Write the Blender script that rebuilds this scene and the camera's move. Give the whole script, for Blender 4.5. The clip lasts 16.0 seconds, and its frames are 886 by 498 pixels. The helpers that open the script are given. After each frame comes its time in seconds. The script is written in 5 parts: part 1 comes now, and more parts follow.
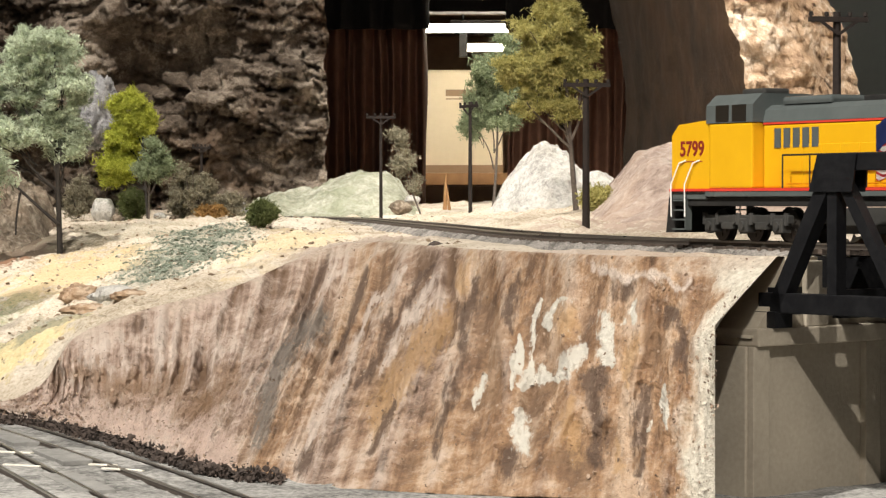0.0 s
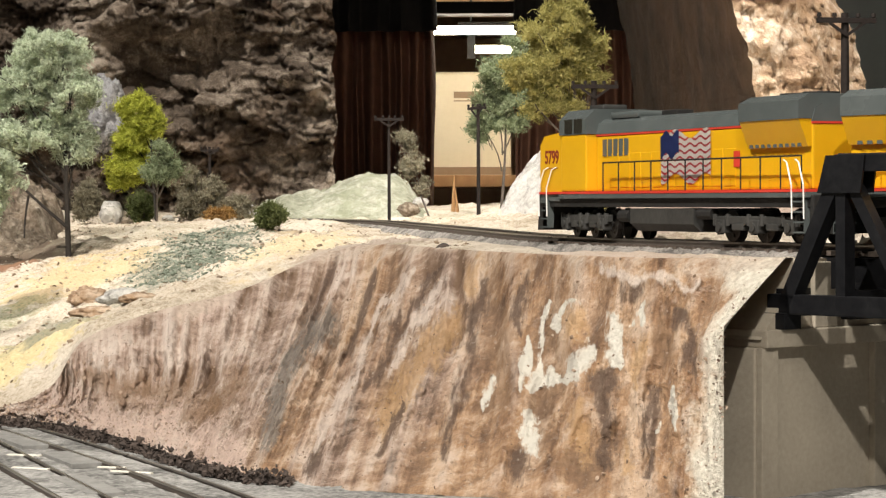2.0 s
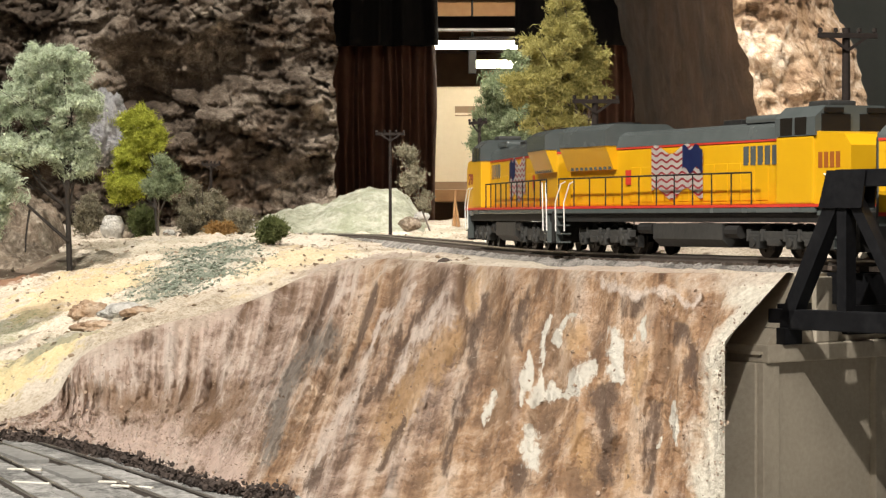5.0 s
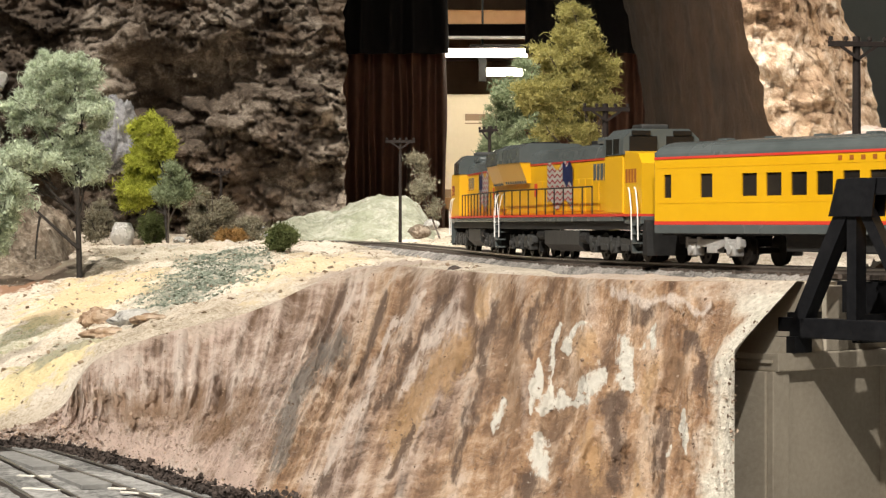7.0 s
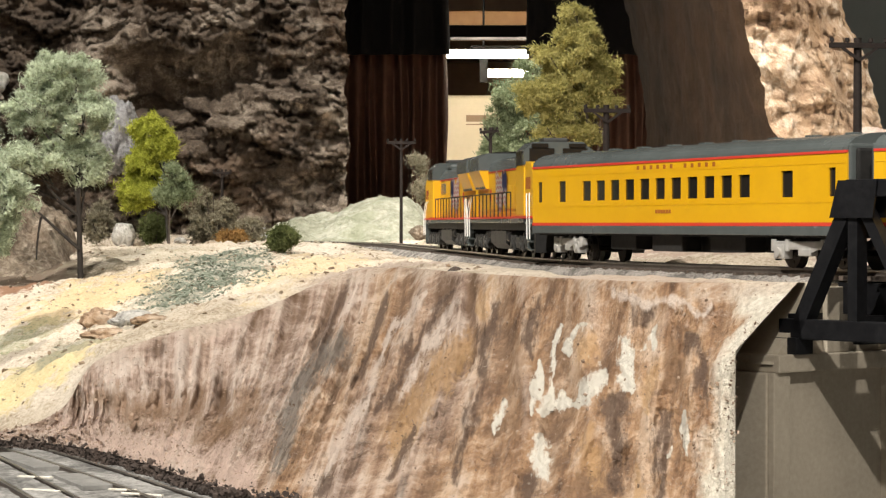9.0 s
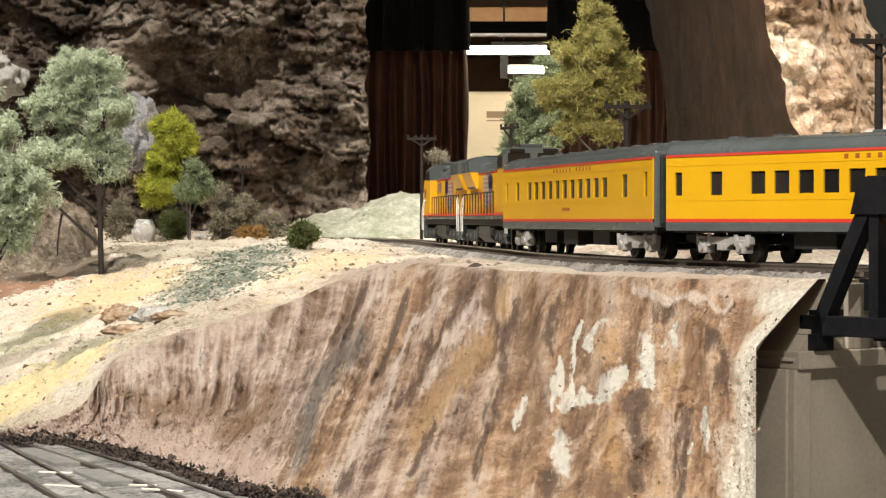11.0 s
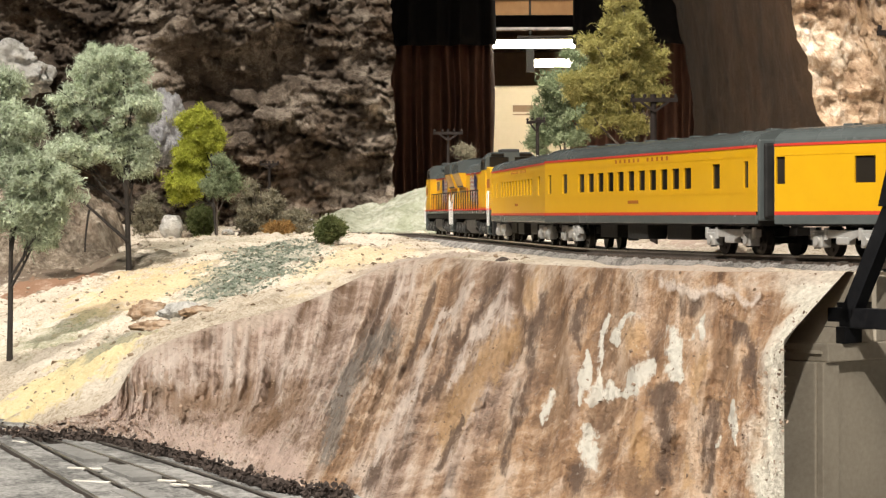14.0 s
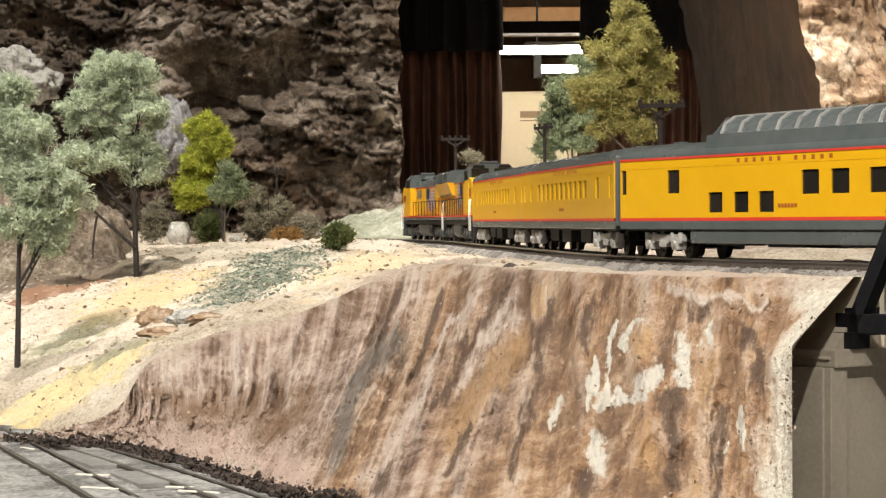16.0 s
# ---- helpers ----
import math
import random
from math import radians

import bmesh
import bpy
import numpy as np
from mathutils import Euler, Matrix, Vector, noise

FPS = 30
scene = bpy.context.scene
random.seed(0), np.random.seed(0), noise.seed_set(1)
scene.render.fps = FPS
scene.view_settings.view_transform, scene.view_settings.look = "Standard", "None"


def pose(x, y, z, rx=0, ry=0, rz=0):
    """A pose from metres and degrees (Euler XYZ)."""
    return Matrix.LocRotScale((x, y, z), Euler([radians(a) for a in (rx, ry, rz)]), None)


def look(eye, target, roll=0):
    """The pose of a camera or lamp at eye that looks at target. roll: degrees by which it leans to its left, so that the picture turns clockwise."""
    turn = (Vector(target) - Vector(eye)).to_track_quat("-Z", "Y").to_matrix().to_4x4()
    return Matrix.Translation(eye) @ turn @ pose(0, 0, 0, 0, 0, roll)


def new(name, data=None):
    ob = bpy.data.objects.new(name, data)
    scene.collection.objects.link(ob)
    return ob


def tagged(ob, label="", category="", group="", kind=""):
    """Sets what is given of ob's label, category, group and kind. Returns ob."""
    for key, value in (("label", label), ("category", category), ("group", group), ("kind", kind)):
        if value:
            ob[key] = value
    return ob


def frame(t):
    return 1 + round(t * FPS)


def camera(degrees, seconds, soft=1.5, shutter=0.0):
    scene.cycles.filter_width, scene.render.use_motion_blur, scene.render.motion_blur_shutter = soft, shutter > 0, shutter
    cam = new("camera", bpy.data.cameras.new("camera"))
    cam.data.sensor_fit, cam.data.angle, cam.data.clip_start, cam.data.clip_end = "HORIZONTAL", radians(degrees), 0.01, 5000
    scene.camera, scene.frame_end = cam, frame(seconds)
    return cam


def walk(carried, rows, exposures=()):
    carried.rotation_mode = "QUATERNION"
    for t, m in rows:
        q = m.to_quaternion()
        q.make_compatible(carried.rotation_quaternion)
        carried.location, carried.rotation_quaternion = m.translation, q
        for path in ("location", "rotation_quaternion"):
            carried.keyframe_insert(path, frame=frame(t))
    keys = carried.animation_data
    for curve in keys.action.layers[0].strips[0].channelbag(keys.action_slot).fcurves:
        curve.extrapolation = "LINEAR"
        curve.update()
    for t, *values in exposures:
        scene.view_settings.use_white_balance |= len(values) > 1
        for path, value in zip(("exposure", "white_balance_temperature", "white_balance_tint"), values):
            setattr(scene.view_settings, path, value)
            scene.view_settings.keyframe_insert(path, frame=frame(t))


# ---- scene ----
# A model railway (about 1:87): rail top of the upper line is z = 0, the camera stands just above it.
EYE = (0.0, 0.0, 0.017)
cam = camera(20.83, 16.0, soft=1.3)
# seconds, turn to the right, tilt up, lean to the right (degrees)
TURNS = [
    (0, 0.478, -1.209, 0.100),
    (0.5, 0.450, -1.141, 0.147),
    (1, 0.391, -1.151, 0.211),
    (1.5, 0.337, -1.213, 0.237),
    (2, 0.280, -1.161, 0.232),
    (2.5, 0.265, -1.136, 0.230),
    (3, 0.301, -1.091, 0.212),
    (3.5, 0.285, -1.060, 0.158),
    (4, 0.274, -0.992, 0.204),
    (6.5, 0.133, -0.636, 0.025),
    (7, 0.022, -0.631, 0.046),
    (7.5, -0.004, -0.616, 0.093),
    (8, -0.014, -0.590, 0.093),
    (8.5, -0.000, -0.608, 0.026),
    (9, 0.000, -0.605, 0.000),
    (11.5, -0.723, -0.782, 0.063),
    (12, -0.973, -0.891, 0.179),
    (12.5, -1.106, -0.908, 0.223),
    (13, -1.130, -0.880, 0.245),
    (13.5, -1.125, -0.827, 0.218),
    (14, -1.126, -0.828, 0.284),
    (14.5, -1.136, -0.791, 0.297),
    (15, -1.140, -0.734, 0.307),
    (15.5, -1.209, -0.671, 0.326),
    (16, -1.304, -0.683, 0.369),
]


def aim(yaw, pitch, lean):
    y, p = radians(yaw), radians(pitch)
    way = Vector((math.sin(y) * math.cos(p), math.cos(y) * math.cos(p), math.sin(p)))
    return look(EYE, Vector(EYE) + way, -lean)


walk(cam, [(t, aim(a, b, c)) for t, a, b, c in TURNS])

# ---- light: spotlights over the layout, tubes in the room behind ----
world = bpy.data.worlds.new("room_air")
scene.world = world
world.use_nodes = True
world.node_tree.nodes["Background"].inputs[0].default_value = (1.0, 0.86, 0.68, 1)
world.node_tree.nodes["Background"].inputs[1].default_value = 0.05
scene.view_settings.exposure = 0.0


def ceiling_spot(x, y, z, tx, ty, tz, watts, size, cone, blend=0.5, colour=(1.0, 0.955, 0.88)):
    data = bpy.data.lights.new("ceiling_spot", "SPOT")
    data.energy, data.color, data.shadow_soft_size = watts, colour, size
    data.spot_size, data.spot_blend = radians(cone), blend
    ob = new("ceiling_spot", data)
    ob.matrix_world = look((x, y, z), (tx, ty, tz))
    return ob


ceiling_spot(-0.60, 0.22, 1.35, -0.10, 1.14, -0.05, 180, 0.014, 66, 0.6)
ceiling_spot(0.02, -0.62, 1.10, 0.16, 0.90, -0.06, 82, 0.014, 40, 0.7)
ceiling_spot(-0.45, 1.66, 1.38, -0.24, 2.12, 0.0, 118, 0.016, 78, 0.7)
ceiling_spot(0.66, 1.45, 1.35, 0.44, 2.25, 0.15, 190, 0.018, 46, 0.7)
# unseen dim area lamp added as soft fill from above the visitors' side
glow_data = bpy.data.lights.new("fill_lamp", "AREA")
glow_data.shape, glow_data.size, glow_data.size_y, glow_data.energy, glow_data.color = "RECTANGLE", 1.2, 0.4, 16, (1.0, 0.93, 0.82)
fill_lamp = new("fill_lamp", glow_data)
fill_lamp.matrix_world = look((0.0, -0.6, 1.45), (0.0, 1.0, 0.0))


# ---- materials ----
def nodes_of(name):
    m = bpy.data.materials.new(name)
    m.use_nodes = True
    nt = m.node_tree
    return m, nt, nt.nodes["Principled BSDF"]


def add(nt, kind, **values):
    n = nt.nodes.new(kind)
    for key, v in values.items():
        n.inputs[key].default_value = v
    return n


def grain(nt, coord, scale, detail=6.0, rough=0.6, stretch=(1, 1, 1)):
    mp = add(nt, "ShaderNodeMapping", Scale=stretch)
    nt.links.new(coord, mp.inputs["Vector"])
    n = add(nt, "ShaderNodeTexNoise", Scale=scale, Detail=detail, Roughness=rough)
    nt.links.new(mp.outputs[0], n.inputs["Vector"])
    return n.outputs["Fac"]


def ramp(nt, fac, stops):
    r = nt.nodes.new("ShaderNodeValToRGB")
    e = r.color_ramp.elements
    while len(e) < len(stops):
        e.new(0.5)
    for el, (p, c) in zip(e, stops):
        el.position = p
        el.color = (*c, 1) if len(c) == 3 else c
    nt.links.new(fac, r.inputs[0])
    return r.outputs[0]


def blend(nt, fac, a, b, mode="MIX"):
    n = nt.nodes.new("ShaderNodeMix")
    n.data_type, n.blend_type = "RGBA", mode
    for sock, v in ((n.inputs[0], fac), (n.inputs[6], a), (n.inputs[7], b)):
        if isinstance(v, (int, float)):
            sock.default_value = v
        elif isinstance(v, tuple):
            sock.default_value = (*v, 1)
        else:
            nt.links.new(v, sock)
    return n.outputs[2]


def maths(nt, op, a, b=0.0, clamp=False):
    n = nt.nodes.new("ShaderNodeMath")
    n.operation, n.use_clamp = op, clamp
    for sock, v in ((n.inputs[0], a), (n.inputs[1], b)):
        if isinstance(v, (int, float)):
            sock.default_value = v
        else:
            nt.links.new(v, sock)
    return n.outputs[0]


def relief(nt, bsdf, height, distance, strength=1.0):
    b = add(nt, "ShaderNodeBump", Distance=distance, Strength=strength)
    nt.links.new(height, b.inputs["Height"])
    nt.links.new(b.outputs[0], bsdf.inputs["Normal"])


def surface(name, c1, c2, fine=400.0, coarse=25.0, rough=0.8, metal=0.0, bump=0.0004, spread=0.35, spec=0.4, per_piece=0.0):
    """Colour that wanders between two tones at two scales, with fine relief."""
    m, nt, b = nodes_of(name)
    co = add(nt, "ShaderNodeTexCoord").outputs["Object"]
    f, g = grain(nt, co, fine), grain(nt, co, coarse, 4.0)
    s = maths(nt, "ADD", maths(nt, "MULTIPLY", f, 0.5), maths(nt, "MULTIPLY", g, 0.5))
    col = ramp(nt, s, [(0.5 - spread / 2, c1), (0.5 + spread / 2, c2)])
    if per_piece:
        rnd = nt.nodes.new("ShaderNodeObjectInfo").outputs["Random"]
        v = maths(nt, "ADD", maths(nt, "MULTIPLY", rnd, per_piece), 1 - per_piece / 2)
        hsv = add(nt, "ShaderNodeHueSaturation")
        nt.links.new(v, hsv.inputs["Value"])
        nt.links.new(col, hsv.inputs["Color"])
        col = hsv.outputs[0]
    nt.links.new(col, b.inputs["Base Color"])
    b.inputs["Roughness"].default_value, b.inputs["Metallic"].default_value = rough, metal
    b.inputs["Specular IOR Level"].default_value = spec
    rr = maths(nt, "ADD", maths(nt, "MULTIPLY", g, 0.25), rough - 0.12, True)
    nt.links.new(rr, b.inputs["Roughness"])
    if bump:
        relief(nt, b, f, bump)
    return m


def spot_mask(nt, co, warp, x, y, rx, ry, z=None, edge=0.35, rag=2.6):
    """A patch with a ragged edge round a place of the plan (or, with z, of the elevation)."""
    sep = nt.nodes.new("ShaderNodeSeparateXYZ")
    nt.links.new(co, sep.inputs[0])
    a = maths(nt, "DIVIDE", maths(nt, "SUBTRACT", sep.outputs[0], x), rx)
    c = maths(nt, "DIVIDE", maths(nt, "SUBTRACT", sep.outputs[1 if z is None else 2], y if z is None else z), ry)
    d = maths(nt, "SQRT", maths(nt, "ADD", maths(nt, "MULTIPLY", a, a), maths(nt, "MULTIPLY", c, c)))
    d = maths(nt, "ADD", d, maths(nt, "MULTIPLY", maths(nt, "SUBTRACT", warp, 0.5), rag))
    return maths(nt, "DIVIDE", maths(nt, "SUBTRACT", 1.0 + edge / 2, d), edge, True)


def bank_material():
    """Eroded plaster clay: streaks down the slope, pinkish tan, orange, brown, grey and bare white patches."""
    m, nt, b = nodes_of("eroded_clay")
    tc = add(nt, "ShaderNodeTexCoord")
    uv, ob = tc.outputs["UV"], tc.outputs["Object"]
    sep = nt.nodes.new("ShaderNodeSeparateXYZ")
    nt.links.new(uv, sep.inputs[0])
    st = grain(nt, uv, 1.0, 6.0, 0.62, (30, 6.0, 1))
    st2 = grain(nt, uv, 1.0, 6.0, 0.7, (120, 26.0, 1))
    hue = grain(nt, uv, 1.0, 3.0, 0.5, (9, 5.0, 1))
    fine = grain(nt, ob, 420, 6.0, 0.7)
    mid = grain(nt, ob, 45, 6.0, 0.7)
    s = maths(nt, "ADD", maths(nt, "MULTIPLY", st, 0.42), maths(nt, "ADD", maths(nt, "MULTIPLY", st2, 0.2), maths(nt, "MULTIPLY", mid, 0.38)))
    pink = ramp(nt, s, [(0.40, (0.17, 0.115, 0.085)), (0.45, (0.35, 0.245, 0.19)), (0.50, (0.53, 0.40, 0.325)), (0.56, (0.70, 0.585, 0.50))])
    rust = ramp(nt, s, [(0.40, (0.105, 0.06, 0.036)), (0.45, (0.27, 0.152, 0.085)), (0.505, (0.44, 0.27, 0.155)), (0.565, (0.63, 0.455, 0.32))])
    side = maths(nt, "ADD", maths(nt, "MULTIPLY", maths(nt, "SUBTRACT", sep.outputs[0], 0.60), 3.2), maths(nt, "MULTIPLY", maths(nt, "SUBTRACT", hue, 0.5), 5.0))
    base = blend(nt, maths(nt, "ADD", side, 0.45, True), pink, rust)
    grit = grain(nt, ob, 150, 6.0, 0.85)
    base = blend(nt, maths(nt, "MULTIPLY", ramp(nt, grit, [(0.52, (0, 0, 0)), (0.62, (1, 1, 1))]), 0.22), base, (0.74, 0.64, 0.55))
    base = blend(nt, maths(nt, "MULTIPLY", ramp(nt, grit, [(0.38, (1, 1, 1)), (0.48, (0, 0, 0))]), 0.45), base, (0.19, 0.13, 0.095))
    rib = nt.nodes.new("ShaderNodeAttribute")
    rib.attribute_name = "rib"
    # relief shading painted in: ribs lightened, gullies darkened, broken up by noise
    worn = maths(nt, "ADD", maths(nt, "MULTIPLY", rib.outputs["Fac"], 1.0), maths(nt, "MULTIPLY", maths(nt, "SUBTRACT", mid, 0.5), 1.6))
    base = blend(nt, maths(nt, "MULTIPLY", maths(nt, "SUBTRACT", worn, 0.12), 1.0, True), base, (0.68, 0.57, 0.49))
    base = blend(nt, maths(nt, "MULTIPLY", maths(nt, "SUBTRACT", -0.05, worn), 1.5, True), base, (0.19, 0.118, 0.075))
    warp = maths(nt, "ADD", maths(nt, "MULTIPLY", grain(nt, uv, 1.0, 6.0, 0.75, (75, 30, 1)), 0.55), maths(nt, "MULTIPLY", grain(nt, uv, 1.0, 6.0, 0.8, (190, 60, 1)), 0.45))
    rag = maths(nt, "ADD", maths(nt, "MULTIPLY", maths(nt, "SUBTRACT", warp, 0.5), 3.4), maths(nt, "MULTIPLY", maths(nt, "SUBTRACT", grit, 0.5), 1.3))
    for key, c, k in (("stain_shade_brown", (0.30, 0.185, 0.11), 0.72), ("stain_ochre", (0.50, 0.31, 0.155), 0.75), ("stain_pink", (0.66, 0.50, 0.42), 0.8),
                      ("stain_shade_dark", (0.13, 0.085, 0.062), 0.90), ("stain_grey", (0.21, 0.185, 0.16), 0.85), ("stain_pale", (0.70, 0.585, 0.50), 0.85), ("stain_white", (0.76, 0.69, 0.60), 0.95)):
        at = nt.nodes.new("ShaderNodeAttribute")
        at.attribute_name = key
        soft = 2.2 if key != "stain_white" else 3.6
        k2 = maths(nt, "MULTIPLY", maths(nt, "MULTIPLY", maths(nt, "SUBTRACT", maths(nt, "ADD", at.outputs["Fac"], rag), 0.40), soft, True), k)
        k2 = maths(nt, "MULTIPLY", k2, maths(nt, "GREATER_THAN", at.outputs["Fac"], 0.01))
        base = blend(nt, k2, base, blend(nt, mid, tuple(v * 0.7 for v in c), tuple(min(0.9, v * 1.25) for v in c)))
    # bare plaster along the abutment, washed soil along the crest
    edge = maths(nt, "ADD", maths(nt, "MULTIPLY", maths(nt, "SUBTRACT", sep.outputs[0], 0.948), 50.0), maths(nt, "MULTIPLY", maths(nt, "SUBTRACT", mid, 0.5), 5.0), True)
    base = blend(nt, edge, base, ramp(nt, fine, [(0.3, (0.52, 0.46, 0.36)), (0.6, (0.80, 0.74, 0.63))]))
    top = maths(nt, "ADD", maths(nt, "MULTIPLY", maths(nt, "SUBTRACT", 0.007, sep.outputs[1]), 90.0), maths(nt, "MULTIPLY", maths(nt, "SUBTRACT", mid, 0.5), 6.0), True)
    base = blend(nt, maths(nt, "MULTIPLY", top, 0.8), base, ramp(nt, fine, [(0.35, (0.40, 0.31, 0.24)), (0.6, (0.62, 0.51, 0.41))]))
    specks = ramp(nt, grain(nt, ob, 230, 5.0, 0.85), [(0.33, (1, 1, 1)), (0.39, (0, 0, 0))])
    base = blend(nt, maths(nt, "MULTIPLY", specks, 0.65), base, (0.13, 0.09, 0.07))
    pale = ramp(nt, grain(nt, ob, 170, 5.0, 0.85), [(0.62, (0, 0, 0)), (0.69, (1, 1, 1))])
    base = blend(nt, maths(nt, "MULTIPLY", pale, 0.5), base, (0.70, 0.62, 0.52))
    nt.links.new(base, b.inputs["Base Color"])
    b.inputs["Roughness"].default_value = 0.9
    b.inputs["Specular IOR Level"].default_value = 0.2
    h = maths(nt, "ADD", maths(nt, "MULTIPLY", fine, 0.6), maths(nt, "ADD", maths(nt, "MULTIPLY", st2, 0.3), maths(nt, "ADD", mid, maths(nt, "MULTIPLY", grit, 0.9))))
    relief(nt, b, h, 0.0034)
    return m


# Streaks and patches on the bank: from (x, z) to (x, z), half width
GREY_STROKES = [
    (-0.0508, -0.0411, -0.0615, -0.0548, 0.0078), (-0.0615, -0.0548, -0.0683, -0.0674, 0.008), (-0.0683, -0.0674, -0.0666, -0.0801, 0.0061),
]
DARK_STROKES = [
    (-0.0495, -0.0138, -0.0569, -0.031, 0.0049), (-0.0569, -0.031, -0.0606, -0.0456, 0.0047), (-0.0293, -0.0183, -0.036, -0.045, 0.0038),
    (-0.036, -0.045, -0.0417, -0.0572, 0.003), (0.0035, -0.0173, -0.0098, -0.0379, 0.0027), (-0.0098, -0.0379, -0.0287, -0.0661, 0.0029),
    (-0.0116, -0.0672, -0.022, -0.0819, 0.0023), (-0.0448, -0.084, -0.0473, -0.0866, 0.0049), (0.0238, -0.019, 0.0149, -0.0489, 0.004),
    (0.0149, -0.0489, 0.0085, -0.0671, 0.0028), (0.0085, -0.0671, 0.0028, -0.083, 0.0029), (-0.013, -0.0319, -0.0215, -0.0523, 0.0035),
]
DARK_STROKES += [
    (0.0388, -0.0161, 0.0346, -0.0377, 0.0026), (0.0775, -0.0129, 0.0748, -0.022, 0.0041), (0.0659, -0.0451, 0.0639, -0.0611, 0.0042),
    (0.0639, -0.0611, 0.0603, -0.0798, 0.0054), (0.0904, -0.022, 0.0922, -0.0314, 0.0027), (0.0922, -0.0314, 0.0883, -0.048, 0.0022),
    # the last stroke here paints a shadow low on the bank
    (0.081, -0.0528, 0.0744, -0.0785, 0.0027), (0.0314, -0.0786, 0.0298, -0.0823, 0.0046),
]
PALE_STROKES = [
    (-0.0391, -0.0187, -0.0565, -0.0358, 0.0024), (-0.0087, -0.0166, -0.0286, -0.0442, 0.0028), (-0.0286, -0.0442, -0.0329, -0.0581, 0.0027),
    (-0.0329, -0.0581, -0.0448, -0.0798, 0.0032), (0.0068, -0.0213, -0.0202, -0.0581, 0.0024), (0.0665, -0.011, 0.0977, -0.013, 0.0027),
]
WHITE_STROKES = [
    (0.0386, -0.0399, 0.0349, -0.0555, 0.0018), (0.049, -0.0236, 0.0421, -0.0461, 0.0014), (0.0421, -0.0461, 0.0399, -0.0544, 0.0018),
    (0.0562, -0.0235, 0.0493, -0.0337, 0.0016), (0.0592, -0.0391, 0.0546, -0.0486, 0.0041), (0.0371, -0.0651, 0.0362, -0.0748, 0.0045),
    (0.0256, -0.055, 0.0216, -0.0645, 0.0018), (0.0701, -0.0287, 0.0679, -0.0424, 0.0037), (0.0792, -0.0241, 0.0762, -0.0305, 0.0015),
    (0.0871, -0.0516, 0.0845, -0.0628, 0.001), (0.0808, -0.0621, 0.0793, -0.0661, 0.001), (0.0388, -0.0529, 0.0541, -0.0507, 0.0018),
]
OCHRE_STROKES = [
    (0.0096, -0.0361, -0.0061, -0.0532, 0.0086), (-0.0061, -0.0532, -0.0202, -0.0717, 0.0082), (0.0213, -0.009, 0.0162, -0.023, 0.0046),
    (0.0545, -0.061, 0.0549, -0.0761, 0.0054), (0.0579, -0.0278, 0.0559, -0.0331, 0.0044), (0.0782, -0.034, 0.0757, -0.0508, 0.0029),
    (0.0693, -0.0701, 0.0672, -0.079, 0.002),
]
BROWN_STROKES = [
    # brown clay of the nose cliff, with its missing shade painted in
    (-0.1711, -0.0695, -0.1421, -0.0725, 0.0089), (-0.1421, -0.0725, -0.1028, -0.0763, 0.0109), (-0.1028, -0.0763, -0.0868, -0.0669, 0.0098),
    (0.0317, -0.0308, 0.0273, -0.0626, 0.0047), (0.0842, -0.0295, 0.0838, -0.0451, 0.0054), (0.0438, -0.0777, 0.0633, -0.0763, 0.0033),
]
PINK_STROKES = [
    (-0.1897, -0.0804, -0.1425, -0.0828, 0.0073), (-0.1425, -0.0828, -0.1035, -0.0824, 0.0067), (-0.1035, -0.0824, -0.075, -0.0858, 0.0053),
    (-0.1297, -0.0406, -0.0981, -0.0305, 0.0046),
]
STAINS = {"stain_shade_brown": BROWN_STROKES, "stain_ochre": OCHRE_STROKES, "stain_pink": PINK_STROKES, "stain_shade_dark": DARK_STROKES,
          "stain_grey": GREY_STROKES, "stain_pale": PALE_STROKES, "stain_white": WHITE_STROKES}


def near_strokes(x, z, rows, rim=1.9):
    """How deep inside the strokes a place lies: 1 on the middle line, 0 at rim half widths."""
    best = np.zeros_like(x)
    for x0, z0, x1, z1, w in rows:
        dx, dz = x1 - x0, z1 - z0
        t = np.clip(((x - x0) * dx + (z - z0) * dz) / (dx * dx + dz * dz + 1e-12), 0, 1)
        d = np.hypot(x - x0 - t * dx, z - z0 - t * dz)
        long = min(1.0, math.hypot(dx, dz) / (4 * w))
        slim = 1 - 0.55 * long * np.abs(2 * t - 1) ** 2
        best = np.maximum(best, 1 - d / (w * rim * slim))
    return best


